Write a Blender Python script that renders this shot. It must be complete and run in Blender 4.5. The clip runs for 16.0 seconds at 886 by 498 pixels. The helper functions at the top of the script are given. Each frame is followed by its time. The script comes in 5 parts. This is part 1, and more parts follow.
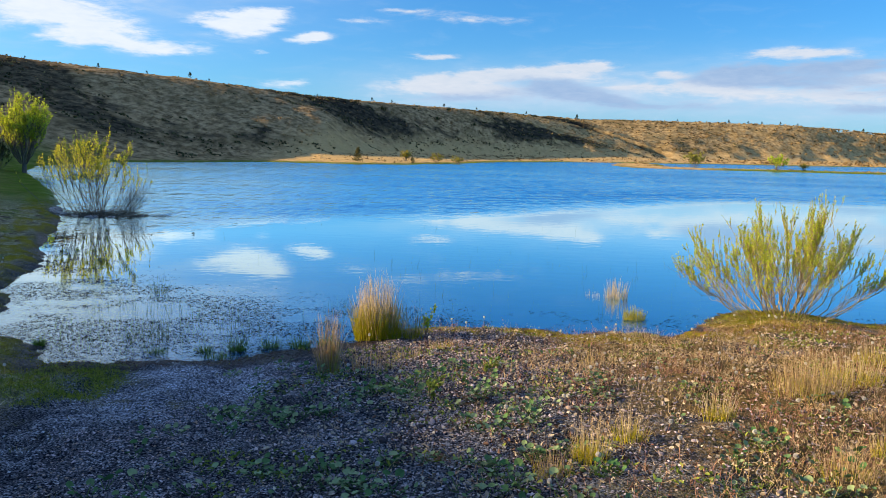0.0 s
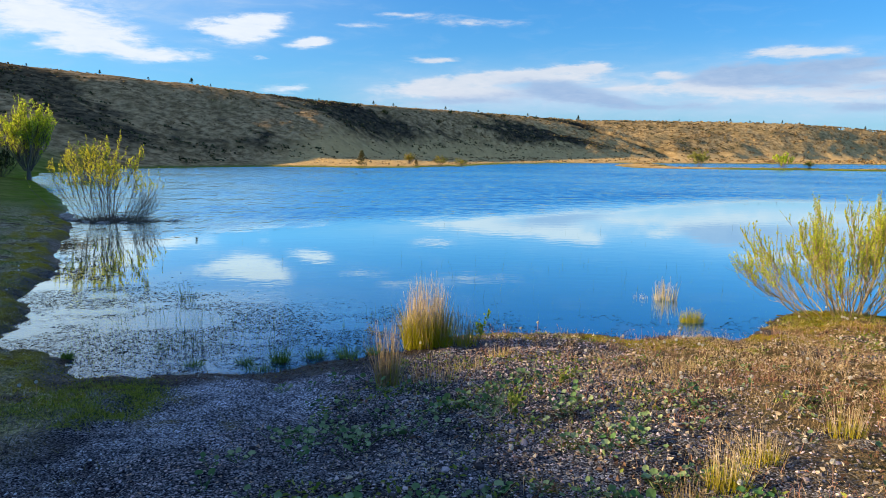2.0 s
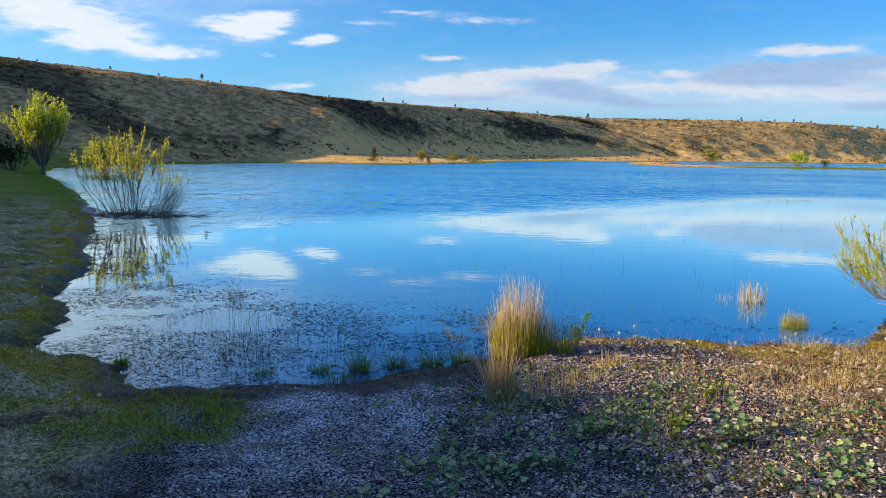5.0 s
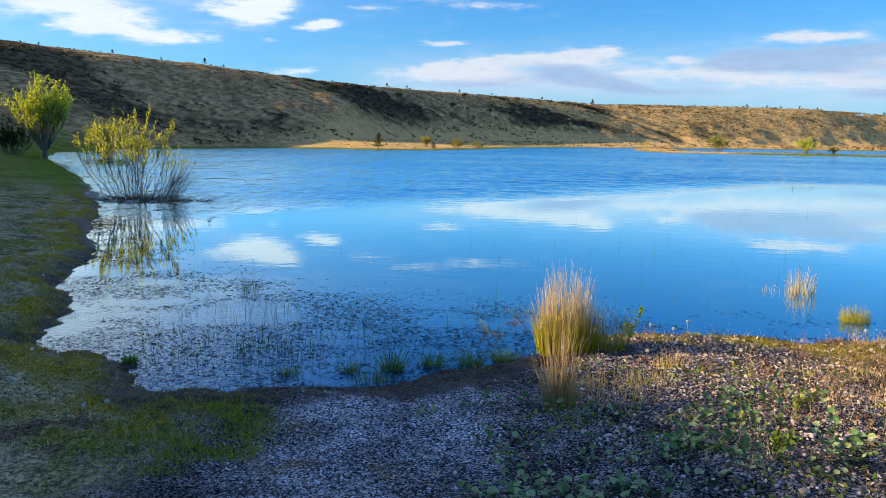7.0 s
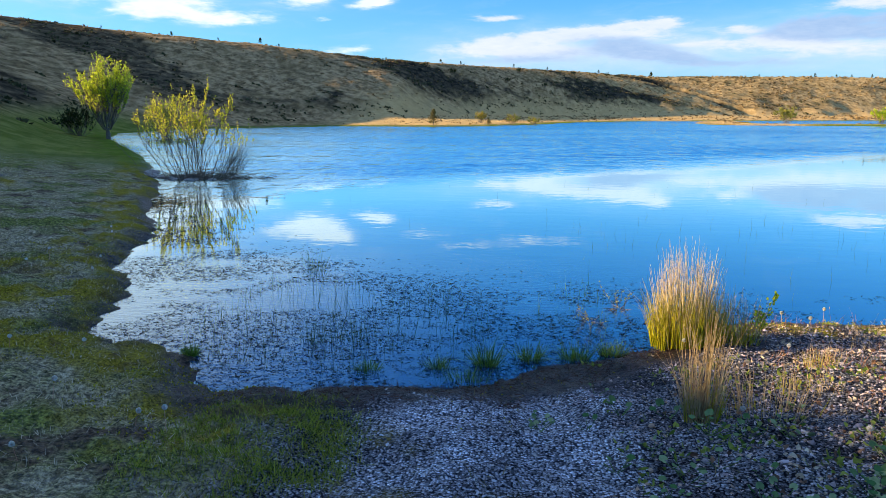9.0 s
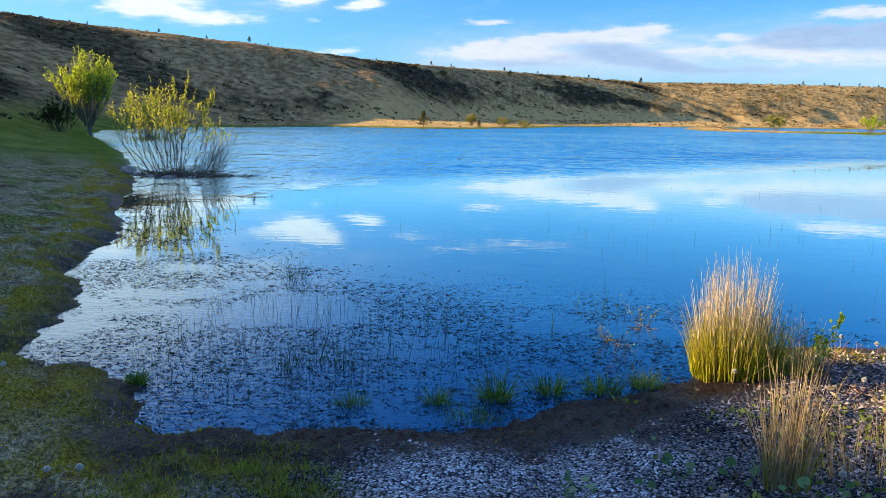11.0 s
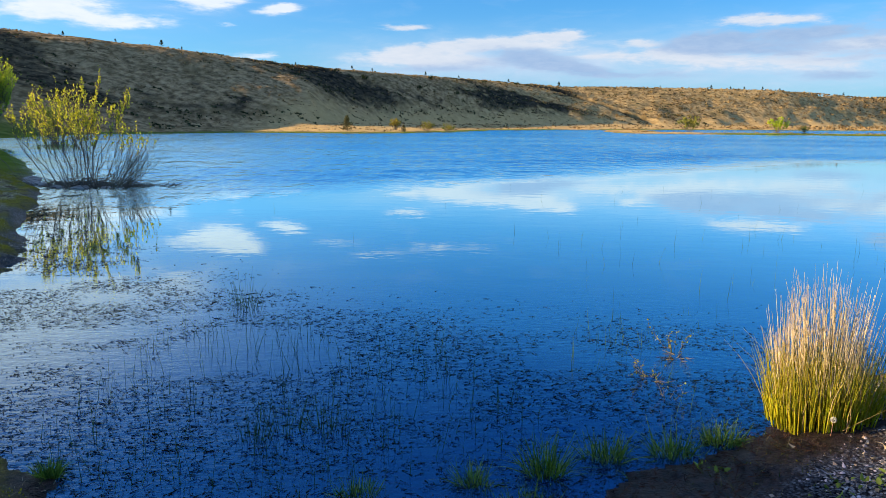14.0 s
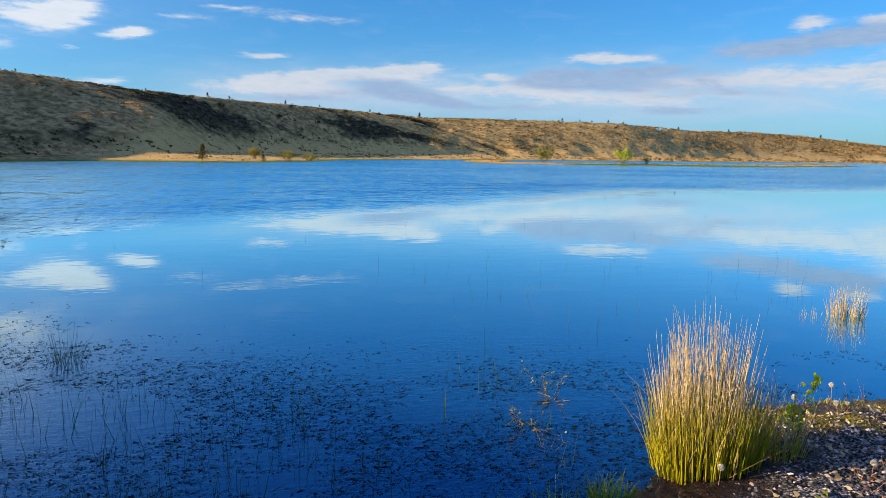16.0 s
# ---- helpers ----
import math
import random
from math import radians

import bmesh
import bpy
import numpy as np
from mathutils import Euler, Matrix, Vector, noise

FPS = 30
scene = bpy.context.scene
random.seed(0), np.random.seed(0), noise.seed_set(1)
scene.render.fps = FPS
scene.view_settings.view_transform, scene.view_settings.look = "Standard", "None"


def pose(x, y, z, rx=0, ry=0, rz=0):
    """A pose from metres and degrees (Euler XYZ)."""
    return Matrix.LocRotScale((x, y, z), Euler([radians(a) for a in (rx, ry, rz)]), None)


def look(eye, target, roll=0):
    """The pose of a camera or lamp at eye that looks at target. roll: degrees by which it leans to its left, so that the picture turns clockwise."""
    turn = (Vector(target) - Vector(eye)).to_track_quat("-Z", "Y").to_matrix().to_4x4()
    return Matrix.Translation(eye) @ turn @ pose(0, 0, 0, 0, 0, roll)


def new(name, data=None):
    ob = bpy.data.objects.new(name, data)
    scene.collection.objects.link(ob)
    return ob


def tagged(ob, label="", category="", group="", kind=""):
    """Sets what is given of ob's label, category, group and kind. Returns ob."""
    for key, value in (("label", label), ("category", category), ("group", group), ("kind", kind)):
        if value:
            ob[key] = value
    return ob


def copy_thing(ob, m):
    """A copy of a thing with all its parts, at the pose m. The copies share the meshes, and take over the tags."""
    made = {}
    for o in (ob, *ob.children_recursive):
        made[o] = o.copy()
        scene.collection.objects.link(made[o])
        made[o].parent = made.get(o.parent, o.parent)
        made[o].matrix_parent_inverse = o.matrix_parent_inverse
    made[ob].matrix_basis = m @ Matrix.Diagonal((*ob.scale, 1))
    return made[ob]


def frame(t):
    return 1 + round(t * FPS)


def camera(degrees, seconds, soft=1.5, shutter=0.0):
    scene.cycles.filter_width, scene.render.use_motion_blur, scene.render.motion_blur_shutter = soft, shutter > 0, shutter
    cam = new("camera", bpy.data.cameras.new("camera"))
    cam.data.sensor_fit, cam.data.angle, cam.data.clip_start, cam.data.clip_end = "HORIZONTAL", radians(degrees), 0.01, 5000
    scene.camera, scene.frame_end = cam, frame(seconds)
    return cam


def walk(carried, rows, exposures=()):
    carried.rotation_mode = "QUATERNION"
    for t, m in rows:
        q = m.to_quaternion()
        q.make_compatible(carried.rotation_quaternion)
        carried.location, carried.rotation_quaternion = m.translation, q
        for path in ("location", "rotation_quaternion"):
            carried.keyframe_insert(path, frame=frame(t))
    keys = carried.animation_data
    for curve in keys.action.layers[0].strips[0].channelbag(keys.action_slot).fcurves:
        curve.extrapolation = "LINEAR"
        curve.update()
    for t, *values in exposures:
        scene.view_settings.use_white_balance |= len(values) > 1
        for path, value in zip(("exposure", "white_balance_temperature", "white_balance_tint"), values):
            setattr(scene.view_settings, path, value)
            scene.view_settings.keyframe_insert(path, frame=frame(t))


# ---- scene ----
cam = camera(62.1, 16.0, 0.85)
METRES, EYE, TILT, LEAN, TURN = 6.25, 2.23, -3.2, -2.15, 0.0
ROWS = [
    (0.0, 0.0, 0.0, 0.0, -0.06, -4.48, 0.76),
    (0.5, -0.0268, 0.0128, -0.0003, -0.8, -4.47, 1.08),
    (1.0, -0.0465, 0.0356, -0.002, -1.3, -4.1, 1.32),
    (1.5, -0.0692, 0.0721, -0.0078, -0.81, -3.88, 1.3),
    (2.0, -0.0903, 0.0896, -0.0084, -0.01, -4.24, 1.48),
    (2.5, -0.1201, 0.106, -0.0089, 0.01, -4.83, 1.74),
    (3.0, -0.1433, 0.1269, -0.0105, -0.16, -4.95, 1.66),
    (3.5, -0.1648, 0.1593, -0.0154, 0.23, -4.57, 1.34),
    (4.0, -0.1895, 0.1792, -0.017, 0.8, -4.02, 1.24),
    (6.5, -0.2649, 0.2966, -0.0235, -0.09, -5.27, 1.27),
    (7.0, -0.2791, 0.3234, -0.0249, 0.69, -5.44, 1.07),
    (7.5, -0.2882, 0.3594, -0.0291, 2.11, -5.9, 0.93),
    (8.0, -0.3003, 0.3885, -0.0309, 3.56, -6.43, 1.1),
    (8.5, -0.3225, 0.4231, -0.0358, 4.47, -6.87, 1.48),
    (9.0, -0.3345, 0.4542, -0.0369, 4.8, -7.09, 1.73),
    (11.5, -0.3727, 0.6336, -0.0512, 3.49, -6.88, 0.59),
    (12.0, -0.389, 0.662, -0.0507, 2.66, -7.18, 0.49),
    (12.5, -0.4063, 0.6908, -0.0499, 1.36, -7.34, 0.86),
    (13.0, -0.4144, 0.7211, -0.0506, 0.12, -7.21, 1.26),
    (13.5, -0.4255, 0.7491, -0.0496, -0.91, -6.95, 1.52),
    (14.0, -0.4454, 0.7693, -0.0502, -2.09, -6.66, 1.76),
    (14.5, -0.4534, 0.7843, -0.0498, -3.96, -6.36, 1.84),
    (15.0, -0.448, 0.8065, -0.0487, -6.58, -5.63, 1.69),
    (15.5, -0.4373, 0.8307, -0.0471, -9.61, -4.88, 1.71),
    (16.0, -0.4346, 0.842, -0.0474, -12.67, -4.74, 1.94),
]
walk(cam, [(t, pose(0, 0, EYE, TILT, LEAN, TURN) @ pose(METRES * x, METRES * y, METRES * z, 90 + pitch, roll, yaw)) for t, x, y, z, yaw, pitch, roll in ROWS], exposures=[(0.0, 1.3, 6300.0, 8.5), (4.0, 1.29, 6300.0, 8.5), (7.0, 1.38, 6300.0, 8.5), (9.0, 1.56, 6300.0, 8.5), (12.0, 1.45, 6300.0, 8.5), (14.5, 1.29, 6300.0, 8.5), (16.0, 1.14, 6300.0, 8.5)])

# ---- light ----
SUN_AZ, SUN_EL = -88.0, 16.5          # degrees: clockwise from +y, and above the horizon
sun_dir = Vector((math.sin(radians(SUN_AZ)) * math.cos(radians(SUN_EL)), math.cos(radians(SUN_AZ)) * math.cos(radians(SUN_EL)), math.sin(radians(SUN_EL))))
sun_data = bpy.data.lights.new("sun", "SUN")
sun_data.energy, sun_data.angle, sun_data.color = 5.0, radians(0.53), (1.0, 0.72, 0.38)
sun = new("sun", sun_data)
sun.matrix_world = look(sun_dir * 300, (0, 0, 0))

world = bpy.data.worlds.new("sky")
world.use_nodes = True
scene.world = world
wt = world.node_tree
wt.nodes.clear()


def wnode(kind):
    return wt.nodes.new(kind)


def wmath(op, a, b=None, c=None, clamp=False):
    n = wnode("ShaderNodeMath")
    n.operation, n.use_clamp = op, clamp
    for i, v in enumerate((a, b, c)):
        if v is None:
            continue
        if isinstance(v, (int, float)):
            n.inputs[i].default_value = v
        else:
            wt.links.new(v, n.inputs[i])
    return n.outputs[0]


def wmix(fac, a, b, blend="MIX"):
    n = wnode("ShaderNodeMix")
    n.data_type, n.blend_type = "RGBA", blend
    for i, v in ((0, fac), (6, a), (7, b)):
        if isinstance(v, (int, float, tuple)):
            n.inputs[i].default_value = v if i == 0 else (*v, 1)
        else:
            wt.links.new(v, n.inputs[i])
    return n.outputs[2]


sky = wnode("ShaderNodeTexSky")
sky.sky_type, sky.sun_disc, sky.sun_elevation, sky.sun_rotation = "NISHITA", False, radians(SUN_EL), radians(SUN_AZ % 360)
sky.air_density, sky.dust_density, sky.ozone_density = 1.0, 0.6, 2.5
coord = wnode("ShaderNodeTexCoord")
split = wnode("ShaderNodeSeparateXYZ")
wt.links.new(coord.outputs["Generated"], split.inputs[0])
sx, sy, sz = split.outputs
az = wmath("MULTIPLY", wmath("ARCTAN2", sx, sy), 57.29578)
el = wmath("MULTIPLY", wmath("ARCSINE", sz), 57.29578)
flat = wnode("ShaderNodeCombineXYZ")
wt.links.new(wmath("MULTIPLY", az, 0.16), flat.inputs[0])
wt.links.new(wmath("MULTIPLY", el, 0.62), flat.inputs[1])


def wnode_range(v, low, high):
    n = wnode("ShaderNodeMapRange")
    n.interpolation_type = "SMOOTHSTEP"
    wt.links.new(v, n.inputs[0])
    n.inputs[1].default_value, n.inputs[2].default_value = low, high
    return n.outputs[0]


def wnoise(scale, detail, rough, offset=0.0, distortion=0.0):
    n = wnode("ShaderNodeTexNoise")
    shift = wnode("ShaderNodeVectorMath")
    wt.links.new(flat.outputs[0], shift.inputs[0])
    shift.inputs[1].default_value = (offset, offset * 0.7, offset * 1.3)
    wt.links.new(shift.outputs[0], n.inputs["Vector"])
    n.inputs["Scale"].default_value, n.inputs["Detail"].default_value, n.inputs["Roughness"].default_value, n.inputs["Distortion"].default_value = scale, detail, rough, distortion
    return n.outputs[0]


wisp = wnoise(1.5, 6, 0.6, 3.1, 0.5)
fine = wnoise(4.0, 6, 0.62, 9.7, 0.3)
warp_az = wmath("MULTIPLY", wmath("SUBTRACT", wnoise(1.3, 5, 0.6, 21.0), 0.5), 2.6)
warp_el = wmath("MULTIPLY", wmath("SUBTRACT", wnoise(1.6, 5, 0.6, 35.0), 0.5), 0.9)
azw, elw = wmath("ADD", az, warp_az), wmath("ADD", el, warp_el)


def bank(a, e, wa, we, amount, lean=0.0):
    """A soft long cloud about the direction a, e (degrees), wa by we degrees in size, rising to the right by lean."""
    da = wmath("SUBTRACT", azw, a)
    de = wmath("SUBTRACT", wmath("SUBTRACT", elw, e), wmath("MULTIPLY", da, lean))
    q = wmath("ADD", wmath("POWER", wmath("ABSOLUTE", wmath("DIVIDE", da, wa)), 2.0), wmath("POWER", wmath("ABSOLUTE", wmath("DIVIDE", de, we)), 2.0))
    return wmath("MULTIPLY", wmath("EXPONENT", wmath("MULTIPLY", q, -1.0)), amount)


def total(items):
    s = items[0]
    for i in items[1:]:
        s = wmath("ADD", s, i)
    return s


# fair-weather clouds: white heaps over the west, a long layered bank over the north
white = total([
    bank(-27.5, 8.7, 4.0, 1.3, 0.95), bank(-24, 7.7, 2.6, 0.8, 0.75, 0.05), bank(-26, 6.7, 2.5, 0.45, 0.7),
    bank(-14.6, 8.7, 2.5, 0.85, 1.1, 0.08), bank(-12.8, 9.6, 1.6, 0.5, 0.85, 0.1), bank(-16.8, 8.7, 1.5, 0.5, 0.7), bank(-20.5, 6.7, 3.2, 0.45, 1.1, 0.02), bank(-9.6, 8.0, 1.4, 0.32, 1.15, 0.12), bank(-13.5, 6.8, 0.7, 0.2, 0.85),
    bank(-6.3, 9.4, 1.6, 0.22, 0.6), bank(2.6, 9.7, 5.0, 0.4, 0.5, -0.04), bank(-3, 10.1, 2.0, 0.2, 0.5), bank(-0.7, 7.0, 1.6, 0.24, 0.95), bank(-11.9, 4.6, 1.6, 0.4, 0.85),
    bank(-0.5, 5.0, 4.4, 0.72, 1.05, 0.07), bank(5.5, 5.9, 4.4, 0.46, 1.15, 0.08), bank(3.0, 4.5, 5.0, 0.55, 0.75), bank(9.5, 5.6, 3.5, 0.4, 0.75), bank(10.5, 6.4, 2.5, 0.34, 1.1, 0.04), bank(16.7, 5.8, 1.8, 0.34, 0.95), bank(19, 5.1, 3.0, 0.35, 0.7), bank(31, 5.3, 3.5, 0.35, 0.75), bank(14.5, 4.9, 2.5, 0.28, 0.7),
    bank(25.5, 7.1, 3.6, 0.34, 1.2), bank(27.5, 4.3, 7.0, 0.7, 0.8), bank(20, 4.6, 4.0, 0.5, 0.65), bank(38, 5.6, 6.0, 0.7, 0.95), bank(38.3, 9.1, 1.3, 0.45, 1.1, 0.1), bank(42.5, 9.0, 1.5, 0.4, 0.9),
    bank(-40, 10.0, 8.0, 2.0, 0.95), bank(-32, 15.5, 10.0, 4.5, 1.05), bank(-21, 12.5, 6.0, 1.4, 0.7), bank(-55, 13.0, 14.0, 6.0, 0.95), bank(47, 6.0, 6.0, 2.5, 0.7), bank(-75, 16.0, 20.0, 8.0, 0.8)])
grey = total([
    bank(8.2, 4.9, 3.6, 0.6, 1.05, -0.12), bank(12.5, 3.9, 3.0, 0.36, 0.9, -0.12), bank(1, 3.9, 4.0, 0.3, 0.5), bank(21.5, 6.0, 2.6, 0.5, 1.0, 0.1), bank(28, 6.2, 4.0, 0.5, 0.9), bank(24, 5.2, 5.0, 0.36, 0.6), bank(36.5, 7.6, 4.0, 0.75, 1.35, 0.08), bank(42, 8.2, 2.4, 0.75, 1.2), bank(30.2, 3.4, 4.0, 0.3, 0.75), bank(18, 3.6, 5.0, 0.3, 0.5), bank(25, 5.5, 9.0, 0.9, 0.45), bank(33, 4.6, 6.0, 0.5, 0.5), bank(5, 4.2, 6.0, 0.5, 0.4)])
grain = wmath("ADD", wmath("MULTIPLY", wmath("SUBTRACT", wisp, 0.5), 1.7), wmath("MULTIPLY", wmath("SUBTRACT", fine, 0.5), 1.3))
cover_w = wmath("MULTIPLY", wnode_range(wmath("ADD", white, wmath("MULTIPLY", grain, wmath("MULTIPLY", white, 2.2, clamp=True))), 0.10, 1.0), 0.95)
cover_g = wmath("MULTIPLY", wnode_range(wmath("ADD", grey, wmath("MULTIPLY", grain, wmath("MULTIPLY", grey, 2.2, clamp=True))), 0.08, 1.05), 0.95)
veil = wmath("ADD", wmath("MULTIPLY", wmath("SUBTRACT", wisp, 0.52, clamp=True), 0.35, clamp=True), total([bank(-26, 14, 15, 6, 0.75), bank(-50, 14, 20, 10, 0.5), bank(28, 4.4, 20, 2.2, 0.95), bank(3, 4.4, 9.5, 1.5, 0.9)]), clamp=True)
haze = wmath("MULTIPLY", wmath("EXPONENT", wmath("MULTIPLY", wmath("ABSOLUTE", el), -0.24)), 0.50)
blue = wmix(1.0, sky.outputs[0], (0.37, 1.03, 1.66), "MULTIPLY")
blue = wmix(wnode_range(el, 10.5, 16.0), blue, wmix(1.0, blue, (0.66, 0.98, 1.10), "MULTIPLY"))
blue = wmix(wmath("MULTIPLY", wnode_range(el, 14.0, 28.0), wnode_range(az, -20.0, 16.0)), blue, wmix(1.0, blue, (0.30, 0.52, 0.76), "MULTIPLY"))
base_sky = wmix(haze, blue, (4.0, 5.9, 7.8))
with_veil = wmix(wmath("MULTIPLY", veil, wmath("MULTIPLY_ADD", wisp, 1.3, 0.2), clamp=True), base_sky, (4.9, 5.9, 7.3))
with_white = wmix(cover_w, with_veil, wmix(wnode_range(az, -14.0, 0.0), wmix(fine, (6.3, 6.9, 7.8), (8.0, 8.1, 8.3)), wmix(fine, (4.9, 5.6, 6.6), (6.9, 6.9, 7.3))))
# unseen cloud layer overhead, added to brighten the fill light in the shade
high = wmath("MULTIPLY", wnode_range(el, 30.0, 48.0), wmath("MULTIPLY_ADD", wisp, 1.6, -0.15), clamp=True)
with_high_fill = wmix(high, with_white, (4.4, 6.0, 9.0))
with_grey = wmix(cover_g, with_high_fill, wmix(fine, (2.1, 3.4, 5.6), (4.0, 5.0, 6.6)))
back = wnode("ShaderNodeBackground")
wt.links.new(with_grey, back.inputs[0])
back.inputs[1].default_value = 0.050
wout = wnode("ShaderNodeOutputWorld")
wt.links.new(back.outputs[0], wout.inputs[0])

# ---- materials ----


class Mat:
    """A small builder of node materials."""

    def __init__(self, name):
        self.m = bpy.data.materials.new(name)
        self.m.use_nodes = True
        self.t = self.m.node_tree
        self.t.nodes.clear()
        self.out = self.t.nodes.new("ShaderNodeOutputMaterial")

    def node(self, kind):
        return self.t.nodes.new(kind)

    def put(self, socket, v):
        if isinstance(v, (int, float)):
            socket.default_value = v
        elif isinstance(v, tuple):
            socket.default_value = (*v, 1) if len(v) == 3 and len(socket.default_value) == 4 else v
        else:
            self.t.links.new(v, socket)

    def math(self, op, a, b=None, c=None, clamp=False):
        n = self.node("ShaderNodeMath")
        n.operation, n.use_clamp = op, clamp
        for i, v in enumerate((a, b, c)):
            if v is not None:
                self.put(n.inputs[i], v)
        return n.outputs[0]

    def mix(self, fac, a, b, blend="MIX"):
        n = self.node("ShaderNodeMix")
        n.data_type, n.blend_type = "RGBA", blend
        self.put(n.inputs[0], fac), self.put(n.inputs[6], a), self.put(n.inputs[7], b)
        return n.outputs[2]

    def attr(self, name):
        n = self.node("ShaderNodeAttribute")
        n.attribute_name = name
        return n.outputs["Fac"]

    def coords(self, scale=(1, 1, 1), kind="Object"):
        c, m = self.node("ShaderNodeTexCoord"), self.node("ShaderNodeMapping")
        self.put(m.inputs[0], c.outputs[kind])
        m.inputs["Scale"].default_value = scale
        return m.outputs[0]

    def noise(self, scale, detail=4, rough=0.55, vec=None, distortion=0.0):
        n = self.node("ShaderNodeTexNoise")
        self.put(n.inputs["Vector"], vec if vec is not None else self.coords())
        n.inputs["Scale"].default_value, n.inputs["Detail"].default_value, n.inputs["Roughness"].default_value, n.inputs["Distortion"].default_value = scale, detail, rough, distortion
        return n.outputs[0]

    def cells(self, scale, vec=None, feature="F1", out="Distance"):
        n = self.node("ShaderNodeTexVoronoi")
        n.feature = feature
        self.put(n.inputs["Vector"], vec if vec is not None else self.coords())
        n.inputs["Scale"].default_value = scale
        return n.outputs[out]

    def ramp(self, v, low, high):
        n = self.node("ShaderNodeMapRange")
        n.interpolation_type = "SMOOTHSTEP"
        self.put(n.inputs[0], v)
        n.inputs[1].default_value, n.inputs[2].default_value = low, high
        return n.outputs[0]

    def bump(self, height, strength, distance, normal=None):
        n = self.node("ShaderNodeBump")
        self.put(n.inputs["Height"], height)
        self.put(n.inputs["Strength"], strength)
        n.inputs["Distance"].default_value = distance
        if normal is not None:
            self.put(n.inputs["Normal"], normal)
        return n.outputs[0]

    def surface(self, color, rough=0.8, normal=None, spec=0.3, ior=None, leafy=None):
        p = self.node("ShaderNodeBsdfPrincipled")
        self.put(p.inputs["Base Color"], color)
        self.put(p.inputs["Roughness"], rough)
        self.put(p.inputs["Specular IOR Level"], spec)
        if ior:
            p.inputs["IOR"].default_value = ior
        if normal is not None:
            self.put(p.inputs["Normal"], normal)
        shader = p.outputs[0]
        if leafy:
            tr = self.node("ShaderNodeBsdfTranslucent")
            self.put(tr.inputs[0], color)
            add = self.node("ShaderNodeMixShader")
            add.inputs[0].default_value = leafy
            self.put(add.inputs[1], shader), self.put(add.inputs[2], tr.outputs[0])
            shader = add.outputs[0]
        self.t.links.new(shader, self.out.inputs[0])
        return self.m


def plant_material(name, low, high, dark=0.6, leafy=0.4, rough=0.6, tip=None):
    """Leaf or stem colour between low and high from piece to piece, changing to tip along the piece."""
    b = Mat(name)
    tone = b.attr("tone")
    col = b.mix(tone, low, high)
    if tip:
        col = b.mix(b.ramp(b.math("ADD", b.attr("along"), b.math("MULTIPLY", b.math("SUBTRACT", tone, 0.5), 0.35)), 0.25, 0.7), col, b.mix(tone, *tip))
    grain = b.noise(60, 3)
    col = b.mix(1.0, col, b.mix(grain, (dark, dark, dark), (1.25, 1.25, 1.25)), "MULTIPLY")
    return b.surface(col, rough, spec=0.08, leafy=leafy)


